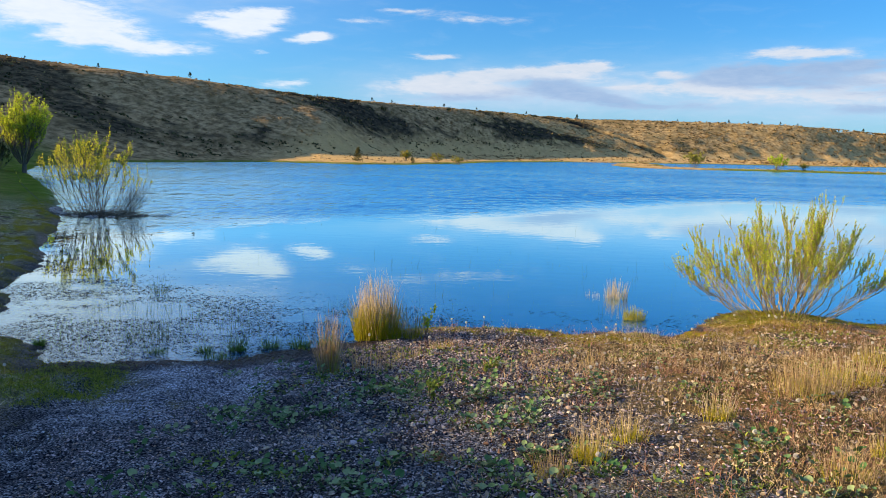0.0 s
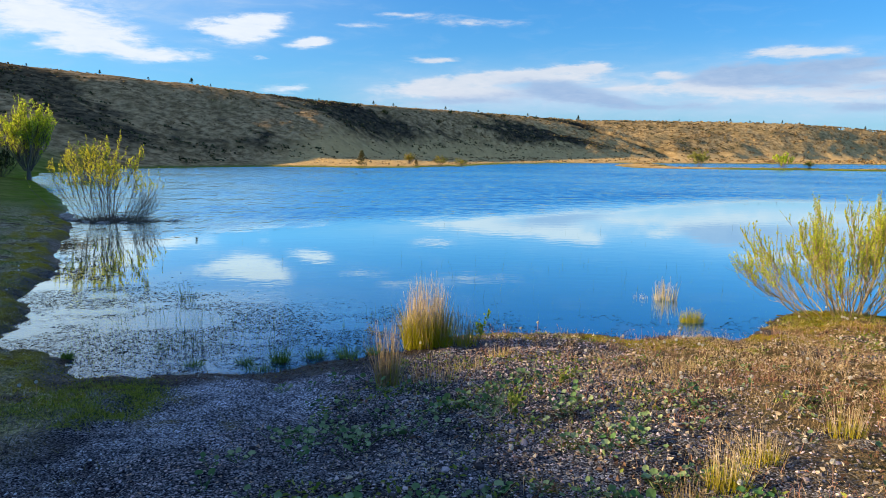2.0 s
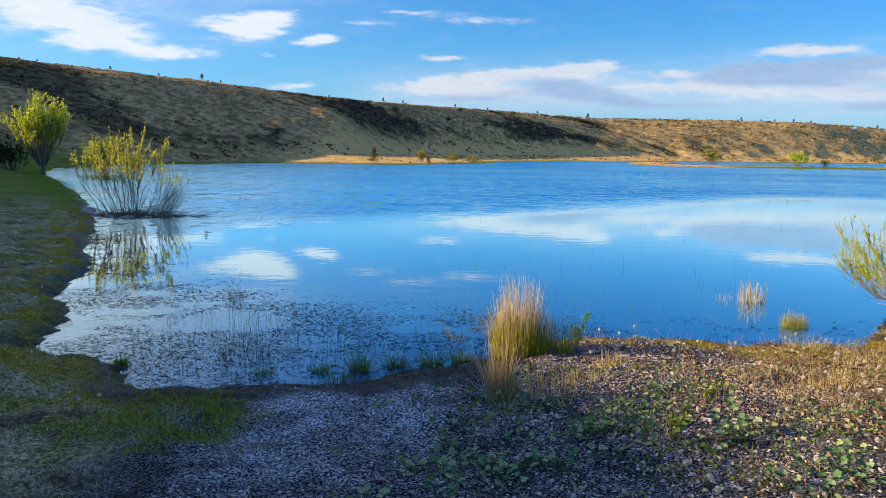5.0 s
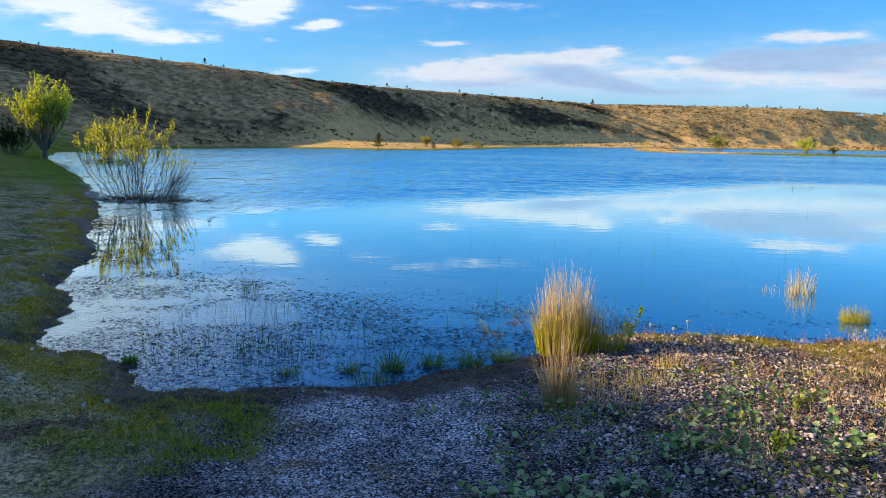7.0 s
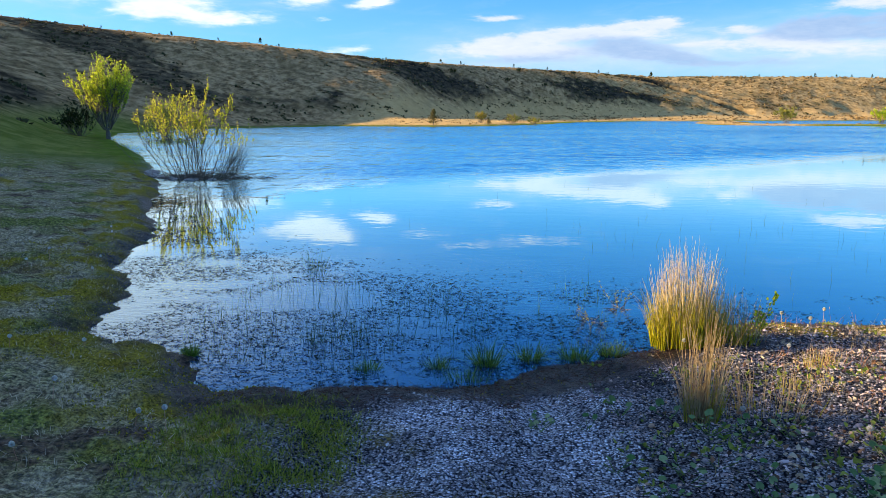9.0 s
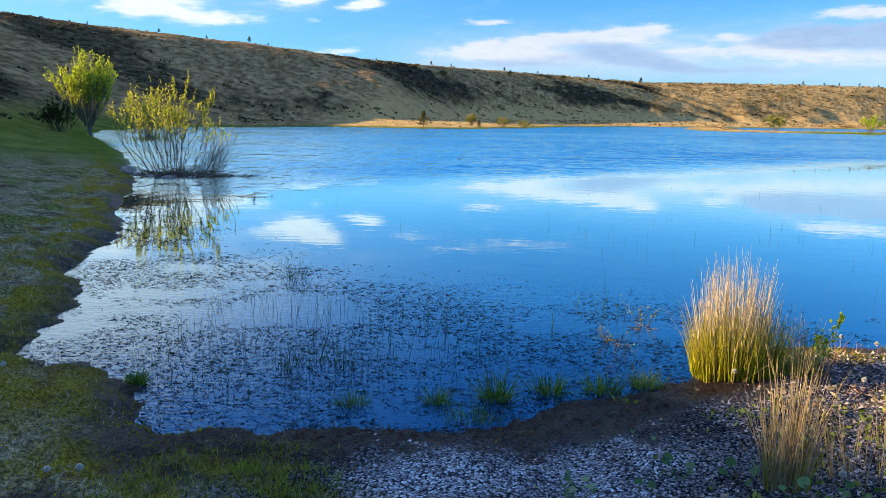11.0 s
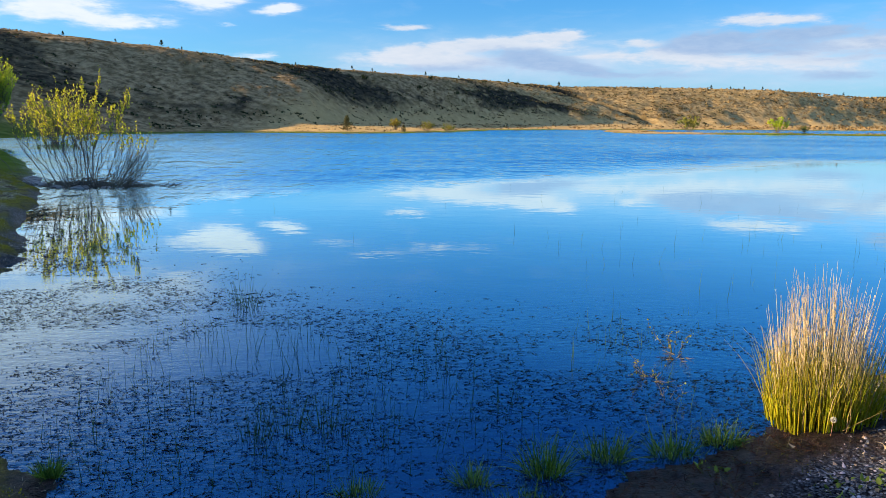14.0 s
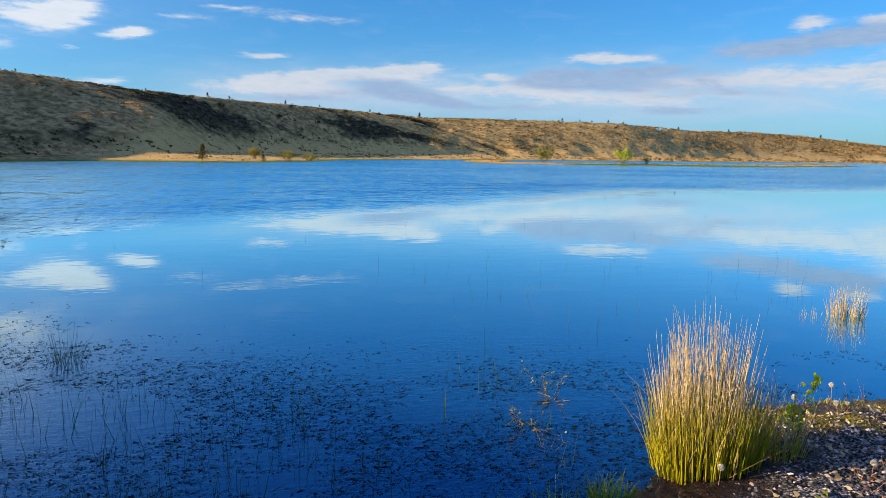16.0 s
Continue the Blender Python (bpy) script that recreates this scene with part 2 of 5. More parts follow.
def ground_material():
    b = Mat("ground")
    pos = b.coords()
    fine, mid, big = b.noise(55, 5, 0.65, pos), b.noise(7, 5, 0.6, pos), b.noise(0.9, 4, 0.6, pos)
    peb = b.cells(75, pos)
    pebc = b.cells(75, pos, out="Color")
    sep = b.node("ShaderNodeSeparateColor")
    b.put(sep.inputs[0], pebc)
    gravel = b.mix(sep.outputs[0], (0.05, 0.053, 0.064), (0.44, 0.45, 0.49))
    gravel = b.mix(b.ramp(fine, 0.4, 0.7), gravel, (0.05, 0.047, 0.048))
    gravel = b.mix(b.ramp(peb, 0.4, 0.75), gravel, (0.014, 0.014, 0.018))
    gravel = b.mix(1.0, gravel, b.mix(b.ramp(b.noise(3.2, 5, 0.65, pos), 0.38, 0.62), (0.55, 0.54, 0.55), (1.3, 1.3, 1.3)), "MULTIPLY")
    gravel = b.mix(b.attr("pale"), gravel, b.mix(1.0, gravel, (2.3, 2.4, 2.5), "MULTIPLY"))
    dry = b.mix(fine, (0.025, 0.018, 0.011), (0.34, 0.235, 0.105))
    dry = b.mix(b.ramp(mid, 0.45, 0.7), dry, (0.05, 0.055, 0.016))
    turf = b.mix(b.ramp(fine, 0.3, 0.7), (0.035, 0.036, 0.018), (0.34, 0.30, 0.165))
    turf = b.mix(b.math("MULTIPLY", b.ramp(mid, 0.42, 0.62), b.ramp(b.noise(130, 3, 0.7, pos), 0.38, 0.62)), turf, (0.36, 0.32, 0.24))
    turf = b.mix(b.ramp(b.noise(1.1, 5, 0.6, pos), 0.46, 0.62), turf, b.mix(b.ramp(fine, 0.3, 0.7), (0.03, 0.042, 0.010), (0.20, 0.22, 0.055)))
    turf = b.mix(b.ramp(b.noise(2.3, 5, 0.65, pos), 0.52, 0.66), turf, b.mix(fine, (0.02, 0.016, 0.012), (0.14, 0.10, 0.065)))
    turf = b.mix(1.0, turf, b.mix(b.ramp(b.noise(26, 4, 0.7, pos), 0.36, 0.64), (0.5, 0.5, 0.46), (2.1, 2.05, 1.95)), "MULTIPLY")
    moss = b.mix(b.ramp(fine, 0.3, 0.7), (0.05, 0.05, 0.006), (0.40, 0.32, 0.03))
    moss = b.mix(b.ramp(mid, 0.5, 0.8), moss, (0.07, 0.035, 0.012))
    mud = b.mix(b.ramp(b.noise(28, 5, 0.7, pos), 0.35, 0.65), (0.005, 0.004, 0.004), (0.055, 0.032, 0.027))
    col = b.mix(b.attr("dry"), gravel, dry)
    col = b.mix(b.attr("turf"), col, turf)
    col = b.mix(b.attr("moss"), col, moss)
    col = b.mix(b.attr("mud"), col, mud)
    # the hills: bleached moor grass with dark heather
    far = b.noise(0.11, 6, 0.62, pos)
    tuss = b.noise(0.9, 5, 0.65, b.coords((1, 0.55, 1)))
    # straw is lighter on the sunlit eastern hill, so sunlight is painted in
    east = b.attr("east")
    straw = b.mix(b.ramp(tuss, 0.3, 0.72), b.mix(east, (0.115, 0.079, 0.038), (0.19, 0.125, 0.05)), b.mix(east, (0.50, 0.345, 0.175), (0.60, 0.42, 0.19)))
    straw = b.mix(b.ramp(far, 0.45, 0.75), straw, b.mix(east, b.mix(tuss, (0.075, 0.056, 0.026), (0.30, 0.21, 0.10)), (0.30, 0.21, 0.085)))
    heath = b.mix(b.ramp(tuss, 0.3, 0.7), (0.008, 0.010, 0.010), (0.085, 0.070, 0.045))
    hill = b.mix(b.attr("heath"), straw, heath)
    # near-black colour along the cut of the drain
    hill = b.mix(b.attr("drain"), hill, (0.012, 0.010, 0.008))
    hill = b.mix(b.attr("strip"), hill, b.mix(tuss, (0.36, 0.24, 0.10), (0.64, 0.45, 0.20)))
    hill = b.mix(b.attr("fringe"), hill, b.mix(tuss, (0.045, 0.085, 0.010), (0.20, 0.25, 0.04)))
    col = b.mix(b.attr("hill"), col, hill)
    loose = b.math("SUBTRACT", 1.0, b.math("MAXIMUM", b.attr("mud"), b.attr("turf")), clamp=True)
    near_h = b.math("ADD", b.math("MULTIPLY", b.math("MULTIPLY", b.math("SUBTRACT", 1.0, peb), 0.6), loose), fine)
    n1 = b.bump(near_h, 0.9, 0.035)
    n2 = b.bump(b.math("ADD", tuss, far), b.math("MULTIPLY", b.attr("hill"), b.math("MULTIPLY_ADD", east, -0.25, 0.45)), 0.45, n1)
    rough = b.math("SUBTRACT", 0.9, b.math("MULTIPLY", b.attr("mud"), 0.55))
    return b.surface(col, rough, n2, spec=b.math("MULTIPLY", b.attr("mud"), 0.16))


def water_material():
    b = Mat("pond_water")
    pos = b.coords()
    c = b.node("ShaderNodeTexCoord")
    s = b.node("ShaderNodeSeparateXYZ")
    b.put(s.inputs[0], c.outputs["Object"])
    # the breeze ruffles the open water; the lee by the near shore lies smooth
    line = b.math("SUBTRACT", b.math("MULTIPLY_ADD", b.math("MINIMUM", b.math("MAXIMUM", s.outputs[0], -8.0), 15.0), -0.75, s.outputs[1]), 27.0)
    edge = b.math("ADD", line, b.math("MULTIPLY", b.math("SUBTRACT", b.noise(0.09, 4, 0.6, b.coords((1, 0.5, 1))), 0.5), 6.0))
    breeze = b.ramp(edge, -4.5, 4.0)
    patch = b.ramp(b.noise(0.05, 3, 0.6, b.coords((0.6, 1.4, 1))), 0.35, 0.65)
    ruffle = b.math("MULTIPLY", breeze, b.math("MULTIPLY_ADD", patch, 0.45, 0.55))
    waves = b.math("ADD", b.noise(2.2, 4, 0.6, b.coords((1.0, 0.4, 1))), b.noise(0.7, 2, 0.5, b.coords((0.5, 1.0, 1))))
    n1 = b.bump(waves, b.math("MULTIPLY_ADD", ruffle, 0.5, 0.0), 0.25)
    face = b.node("ShaderNodeVectorMath")
    face.operation = "MULTIPLY_ADD"
    b.put(face.inputs[0], b.math("MULTIPLY", ruffle, b.math("MULTIPLY_ADD", b.noise(0.6, 4, 0.65, b.coords((2.2, 0.5, 1))), 2.4, -0.25)))
    face.inputs[1].default_value = (-0.01, -0.115, 0.0)
    b.put(face.inputs[2], n1)
    unit_n = b.node("ShaderNodeVectorMath")
    unit_n.operation = "NORMALIZE"
    b.put(unit_n.inputs[0], face.outputs[0])
    weedy = b.math("MULTIPLY", b.ramp(s.outputs[1], 12.5, 9.5), b.ramp(s.outputs[0], 1.0, -0.8))
    n3 = b.bump(b.noise(17, 4, 0.65, b.coords((0.5, 1.0, 1))), b.math("MULTIPLY", weedy, 0.14), 0.02, unit_n.outputs[0])
    n2 = b.bump(b.noise(2.4, 3, 0.55, b.coords((0.6, 1.0, 1))), 0.028, 0.05, n3)
    rough = b.math("MULTIPLY_ADD", ruffle, 0.05, 0.012)
    body = b.node("ShaderNodeBsdfDiffuse")
    body.inputs[0].default_value = (0.003, 0.032, 0.12, 1)
    mirror = b.node("ShaderNodeBsdfGlossy")
    b.put(mirror.inputs[0], b.mix(ruffle, (0.80, 0.98, 1.0), (0.64, 0.98, 1.0)))
    b.put(mirror.inputs["Roughness"], rough)
    b.put(mirror.inputs["Normal"], n2)
    fres = b.node("ShaderNodeFresnel")
    fres.inputs[0].default_value = 1.33
    b.put(fres.inputs[1], n2)
    blend = b.node("ShaderNodeMixShader")
    b.put(blend.inputs[0], b.math("ADD", b.math("MULTIPLY", b.math("MULTIPLY_ADD", fres.outputs[0], 1.95, 0.035), b.math("SUBTRACT", 1.0, ruffle)), b.math("MULTIPLY", ruffle, 0.97), clamp=True))
    b.put(blend.inputs[1], body.outputs[0]), b.put(blend.inputs[2], mirror.outputs[0])
    b.t.links.new(blend.outputs[0], b.out.inputs[0])
    return b.m


def stone_material(name, dark, pale, warm, power):
    b = Mat(name)
    r = b.node("ShaderNodeObjectInfo").outputs["Random"]
    isl = b.node("ShaderNodeNewGeometry").outputs["Random Per Island"]
    v = b.math("FRACT", b.math("ADD", r, isl))
    col = b.mix(b.math("POWER", b.ramp(v, 0.0, 0.98), power), dark, pale)
    col = b.mix(b.ramp(v, 0.80, 0.90), col, warm)
    n = b.noise(70, 4, 0.6)
    col = b.mix(1.0, col, b.mix(n, (0.55, 0.55, 0.55), (1.35, 1.35, 1.35)), "MULTIPLY")
    return b.surface(col, 0.9, b.bump(n, 0.4, 0.004), spec=0.05)


def bark_material(name, a, c):
    b = Mat(name)
    n = b.noise(30, 4, 0.6, b.coords((1, 1, 0.25)))
    return b.surface(b.mix(n, a, c), 0.85, b.bump(n, 0.5, 0.004), spec=0.2)


M_GROUND, M_WATER, M_STONE = ground_material(), water_material(), stone_material("stone", (0.04, 0.04, 0.047), (0.72, 0.61, 0.63), (0.38, 0.28, 0.20), 1.8)
M_GRIT = stone_material("grit", (0.05, 0.053, 0.066), (0.64, 0.68, 0.75), (0.42, 0.40, 0.38), 1.8)
M_BARK = bark_material("willow_bark", (0.15, 0.11, 0.055), (0.46, 0.36, 0.19))
M_BARK_DARK = bark_material("wet_bark", (0.06, 0.05, 0.04), (0.20, 0.16, 0.12))
M_BARK_GREY = bark_material("grey_bark", (0.07, 0.058, 0.042), (0.22, 0.18, 0.13))
M_LEAF = plant_material("willow_leaf", (0.30, 0.36, 0.02), (0.72, 0.66, 0.06), dark=0.75, leafy=0.5)
M_LEAF_DULL = plant_material("dull_leaf", (0.24, 0.22, 0.03), (0.46, 0.40, 0.09), leafy=0.4)
M_LEAF_GREEN = plant_material("young_leaf", (0.26, 0.38, 0.02), (0.68, 0.70, 0.06), dark=0.75, leafy=0.5)
M_RUSH = plant_material("rush_stem", (0.36, 0.35, 0.015), (0.68, 0.55, 0.04), leafy=0.3, tip=((0.54, 0.42, 0.23), (0.88, 0.75, 0.52)))
M_RUSH_GREEN = plant_material("green_rush", (0.30, 0.36, 0.012), (0.72, 0.62, 0.03), leafy=0.3, tip=((0.28, 0.30, 0.02), (0.62, 0.52, 0.06)))
M_STRAW = plant_material("dry_stem", (0.34, 0.24, 0.11), (0.74, 0.58, 0.34), leafy=0.25)
M_RED = plant_material("red_stem", (0.24, 0.10, 0.07), (0.56, 0.32, 0.22), leafy=0.25)
M_GRASS = plant_material("grass_blade", (0.03, 0.055, 0.010), (0.14, 0.15, 0.03), leafy=0.35, tip=((0.09, 0.09, 0.03), (0.34, 0.28, 0.14)))
M_SEDGE = plant_material("sedge_blade", (0.03, 0.085, 0.02), (0.12, 0.21, 0.05), leafy=0.3)
M_COLT = plant_material("coltsfoot_leaf", (0.07, 0.17, 0.055), (0.34, 0.43, 0.22), leafy=0.25, rough=0.7)
M_WEED = plant_material("floating_weed", (0.003, 0.006, 0.007), (0.016, 0.024, 0.022), leafy=0.0, rough=0.6)
M_FLUFF = plant_material("seed_fluff", (0.62, 0.60, 0.55), (0.85, 0.83, 0.78), dark=0.9, leafy=0.4, rough=0.9)
M_HEATH = plant_material("heather_twigs", (0.025, 0.03, 0.013), (0.13, 0.12, 0.05), leafy=0.1, rough=0.9)
M_FIR = plant_material("fir_needles", (0.012, 0.022, 0.008), (0.05, 0.07, 0.02), leafy=0.1, rough=0.8)
M_FIR_PALE = plant_material("olive_needles", (0.09, 0.075, 0.02), (0.26, 0.20, 0.07), leafy=0.1, rough=0.8)
M_LOW = plant_material("weed_leaf", (0.08, 0.14, 0.02), (0.32, 0.38, 0.07), leafy=0.3, rough=0.6)
M_MOOR = plant_material("moor_grass", (0.10, 0.065, 0.028), (0.42, 0.29, 0.13), leafy=0.2, rough=0.9)
M_FRESH = plant_material("fresh_grass", (0.08, 0.13, 0.012), (0.42, 0.44, 0.06), leafy=0.35)
M_WRACK = plant_material("wet_wrack", (0.02, 0.010, 0.007), (0.13, 0.055, 0.032), leafy=0.0, rough=0.7)
M_TUFT = plant_material("tuft_blade", (0.035, 0.10, 0.012), (0.26, 0.36, 0.05), leafy=0.35)
M_CREAM = plant_material("pale_reed", (0.50, 0.41, 0.26), (0.82, 0.74, 0.55), leafy=0.3, rough=0.7)
M_LITTER = plant_material("grass_litter", (0.30, 0.24, 0.16), (0.72, 0.62, 0.46), leafy=0.2, rough=0.8)
M_BROWN = plant_material("brown_leaf", (0.035, 0.022, 0.016), (0.26, 0.155, 0.10), leafy=0.15, rough=0.8)
M_MOSS = plant_material("moss_cushion", (0.14, 0.13, 0.012), (0.46, 0.40, 0.03), leafy=0.1, rough=0.95)

# ---- tools ----
rng = np.random.default_rng(7)


def hash2(i, j, seed):
    h = (i.astype(np.int64) * 374761393 + j.astype(np.int64) * 668265263 + seed * 974634777) & 0x7FFFFFFF
    h = ((h ^ (h >> 13)) * 1274126177) & 0x7FFFFFFF
    return ((h ^ (h >> 16)) & 0xFFFF) / 65535.0


def vnoise(x, y, seed=0):
    """Smooth value noise, 0 to 1."""
    i, j = np.floor(x), np.floor(y)
    u, v = x - i, y - j
    u, v = u * u * (3 - 2 * u), v * v * (3 - 2 * v)
    return (hash2(i, j, seed) * (1 - u) + hash2(i + 1, j, seed) * u) * (1 - v) + (hash2(i, j + 1, seed) * (1 - u) + hash2(i + 1, j + 1, seed) * u) * v


def fbm(x, y, seed=0, octaves=4):
    s, a = 0.0, 0.5
    for k in range(octaves):
        s = s + a * vnoise(x * 2 ** k, y * 2 ** k, seed + k)
        a *= 0.5
    return s / (1 - 0.5 ** octaves)


def step(a, b, v):
    q = np.clip((v - a) / (b - a), 0, 1)
    return q * q * (3 - 2 * q)


def from_arrays(name, verts, tris, material, attrs=None, smooth=True):
    """A mesh from arrays of corners and triangles (or quads)."""
    me = bpy.data.meshes.new(name)
    verts, tris = np.asarray(verts, np.float32), np.asarray(tris, np.int32)
    k = tris.shape[1]
    me.vertices.add(len(verts)), me.loops.add(tris.size), me.polygons.add(len(tris))
    me.vertices.foreach_set("co", verts.ravel())
    me.loops.foreach_set("vertex_index", tris.ravel())
    me.polygons.foreach_set("loop_start", np.arange(0, tris.size, k, dtype=np.int32))
    me.polygons.foreach_set("use_smooth", np.full(len(tris), smooth, bool))
    for key, vals in (attrs or {}).items():
        a = me.attributes.new(key, "FLOAT", "POINT")
        a.data.foreach_set("value", np.asarray(vals, np.float32))
    me.update()
    me.materials.append(material)
    return me


class Pile:
    """Gathers arrays of many small pieces for one mesh."""

    def __init__(self):
        self.v, self.f, self.tone, self.along, self.n = [], [], [], [], 0

    def add(self, v, f, tone, along):
        self.v.append(v), self.f.append(f + self.n), self.tone.append(tone), self.along.append(along)
        self.n += len(v)

    def mesh(self, name, material, smooth=True):
        return from_arrays(name, np.concatenate(self.v), np.concatenate(self.f), material, {"tone": np.concatenate(self.tone), "along": np.concatenate(self.along)}, smooth)


def unit(v):
    return v / np.maximum(np.linalg.norm(v, axis=-1, keepdims=True), 1e-9)


def stems(base, lean, length, radius, droop=0.0, rings=4, sides=3, flat=1.0, pile=None, r=None, taper=0.12, wiggle=0.0):
    """Tapered round stems: base (n,3), lean (n,3) way at the foot, length and radius (n), droop: how far the tips bend over.
    Returns the pile and the middle lines (n, rings, 3)."""
    r = r or rng
    pile = pile or Pile()
    n = len(base)
    lean = unit(lean)
    side = unit(np.cross(lean, r.normal(size=(n, 3))))
    bend = unit(lean * np.array([1, 1, 0]) + 0.25 * r.normal(size=(n, 3)) * np.array([1, 1, 0]) + 1e-6)
    q = np.linspace(0, 1, rings)
    droop = np.broadcast_to(np.asarray(droop, float), (n,))
    mid = base[:, None] + lean[:, None] * (q * 1.0)[None, :, None] * length[:, None, None]
    mid = mid + (bend[:, None] - 0.45 * np.array([0, 0, 1])) * (q ** 2)[None, :, None] * (droop * length)[:, None, None]
    if wiggle:
        mid = mid + np.cumsum(r.normal(size=mid.shape) * (q[1] * wiggle * length)[:, None, None], 1) * (q > 0)[None, :, None]
    up = np.cross(lean, side)
    ang = np.arange(sides) * 2 * np.pi / sides
    off = side[:, None] * np.cos(ang)[None, :, None] + flat * up[:, None] * np.sin(ang)[None, :, None]
    w = (1 - (1 - taper) * q)
    v = mid[:, :, None] + off[:, None] * (radius[:, None] * w[None])[:, :, None, None]
    v = v.reshape(n, rings * sides, 3)
    a = np.arange(rings - 1)[:, None] * sides
    i = np.arange(sides)[None]
    j = (i + 1) % sides
    f1 = np.stack([a + i, a + j, a + sides + j], -1).reshape(-1, 3)
    f2 = np.stack([a + i, a + sides + j, a + sides + i], -1).reshape(-1, 3)
    f = np.concatenate([f1, f2])
    faces = (f[None] + (np.arange(n) * rings * sides)[:, None, None]).reshape(-1, 3)
    tone = np.repeat(r.random(n), rings * sides)
    along = np.tile(np.repeat(q, sides), n)
    pile.add(v.reshape(-1, 3), faces, tone, along)
    return pile, mid


def leaves(at, way, length, width, pile=None, r=None, fold=0.25):
    """Pointed leaves with a folded midrib: at (n,3) foot, way (n,3)."""
    r = r or rng
    pile = pile or Pile()
    n = len(at)
    way = unit(way)
    side = unit(np.cross(way, r.normal(size=(n, 3))))
    up = np.cross(side, way)
    L, W = length[:, None], width[:, None]
    p = [at, at + way * L * 0.35 + side * W * 0.5 + up * W * fold, at + way * L * 0.75 + side * W * 0.36 + up * W * fold * 0.6 - up * L * 0.06,
         at + way * L - up * L * 0.12, at + way * L * 0.75 - side * W * 0.36 + up * W * fold * 0.6 - up * L * 0.06, at + way * L * 0.35 - side * W * 0.5 + up * W * fold, at + way * L * 0.55]
    v = np.stack(p, 1).reshape(-1, 3)
    f = np.array([[0, 1, 6], [1, 2, 6], [2, 3, 6], [3, 4, 6], [4, 5, 6], [5, 0, 6]])
    faces = (f[None] + (np.arange(n) * 7)[:, None, None]).reshape(-1, 3)
    pile.add(v, faces, np.repeat(r.random(n), 7), np.tile(np.array([0, .35, .75, 1, .75, .35, .5]), n))
    return pile


def empty(name, x, y, z):
    ob = new(name)
    ob.location = (x, y, z)
    ob.empty_display_size = 0.1
    return ob


def child(name, mesh, parent, label=""):
    ob = new(name, mesh)
    ob.parent = parent
    return tagged(ob, label) if label else ob


# ---- the lie of the land ----
NEAR_SHORE = [(300, 60), (120, 10), (50, 4), (25, 7), (14, 9), (9, 10.1), (6.4, 9.9), (5.8, 9.75), (5.4, 10.3), (4.8, 10.6), (4.2, 10.4), (3.6, 9.75), (2.9, 8.95),
              (2.3, 9.1), (1.6, 8.95), (1.15, 9.1), (0.7, 9.15), (-0.2, 9.05), (-0.6, 8.7), (-1.05, 8.28), (-1.45, 7.98), (-1.95, 7.72), (-2.3, 7.42), (-2.75, 7.36), (-3.4, 7.26)]
LEFT_SHORE = [(-3.95, 7.16), (-4.12, 7.4), (-4.3, 7.75), (-4.75, 8.12), (-5.4, 8.2), (-5.6, 8.85), (-5.75, 9.5), (-6.05, 10.3), (-6.5, 10.9), (-7.3, 13.3), (-9.1, 16.9), (-9.9, 19),
              (-12.0, 23.3), (-14.5, 28), (-19.8, 37), (-28.5, 51), (-35, 64), (-36, 80), (-33, 88)]
FAR_SHORE = [(-23.4, 101.5), (-11.5, 101), (-5, 105), (5, 131), (15, 160), (30, 182), (48, 194), (90, 220), (143, 243), (180, 262), (235, 285), (275, 290), (420, 240)]
SHORE = np.array(NEAR_SHORE + LEFT_SHORE + FAR_SHORE, float)
SPIT = np.array([(47, 176), (40, 150), (37, 128), (46, 125), (59, 126), (68, 123), (82, 125), (120, 148)], float)
# crest of the bank round the pond: x, y, height, width of the slope
# the south-western nodes lie out of view, with heights set to shade the shore
RIDGE = np.array([(-30, -70, 11, 36), (-46, -10, 13.8, 32), (-48.6, -0.5, 13.38, 32), (-49.6, 3.0, 12.53, 32), (-50.6, 8.4, 9.8, 31), (-51.5, 12, 10.5, 31), (-54, 24, 10.6, 32), (-62, 48, 9.1, 32), (-70, 66, 10.2, 34), (-84, 98, 14.2, 46), (-72, 126, 13.8, 40), (-52, 149, 13.1, 40), (-32, 182, 12.4, 48), (0, 222, 12.7, 130), (52, 292, 13.2, 130),
                  (107, 302, 13.8, 130), (141, 302, 13.4, 130), (200, 335, 12.0, 130), (240, 356, 13.0, 130), (290, 374, 12.0, 120), (340, 387, 8.2, 120), (400, 420, 8.0, 120), (700, 520, 8, 120)], float)


def seg_dist(x, y, a, b):
    dx, dy = b[0] - a[0], b[1] - a[1]
    t = np.clip(((x - a[0]) * dx + (y - a[1]) * dy) / (dx * dx + dy * dy), 0, 1)
    return np.hypot(x - a[0] - t * dx, y - a[1] - t * dy), t


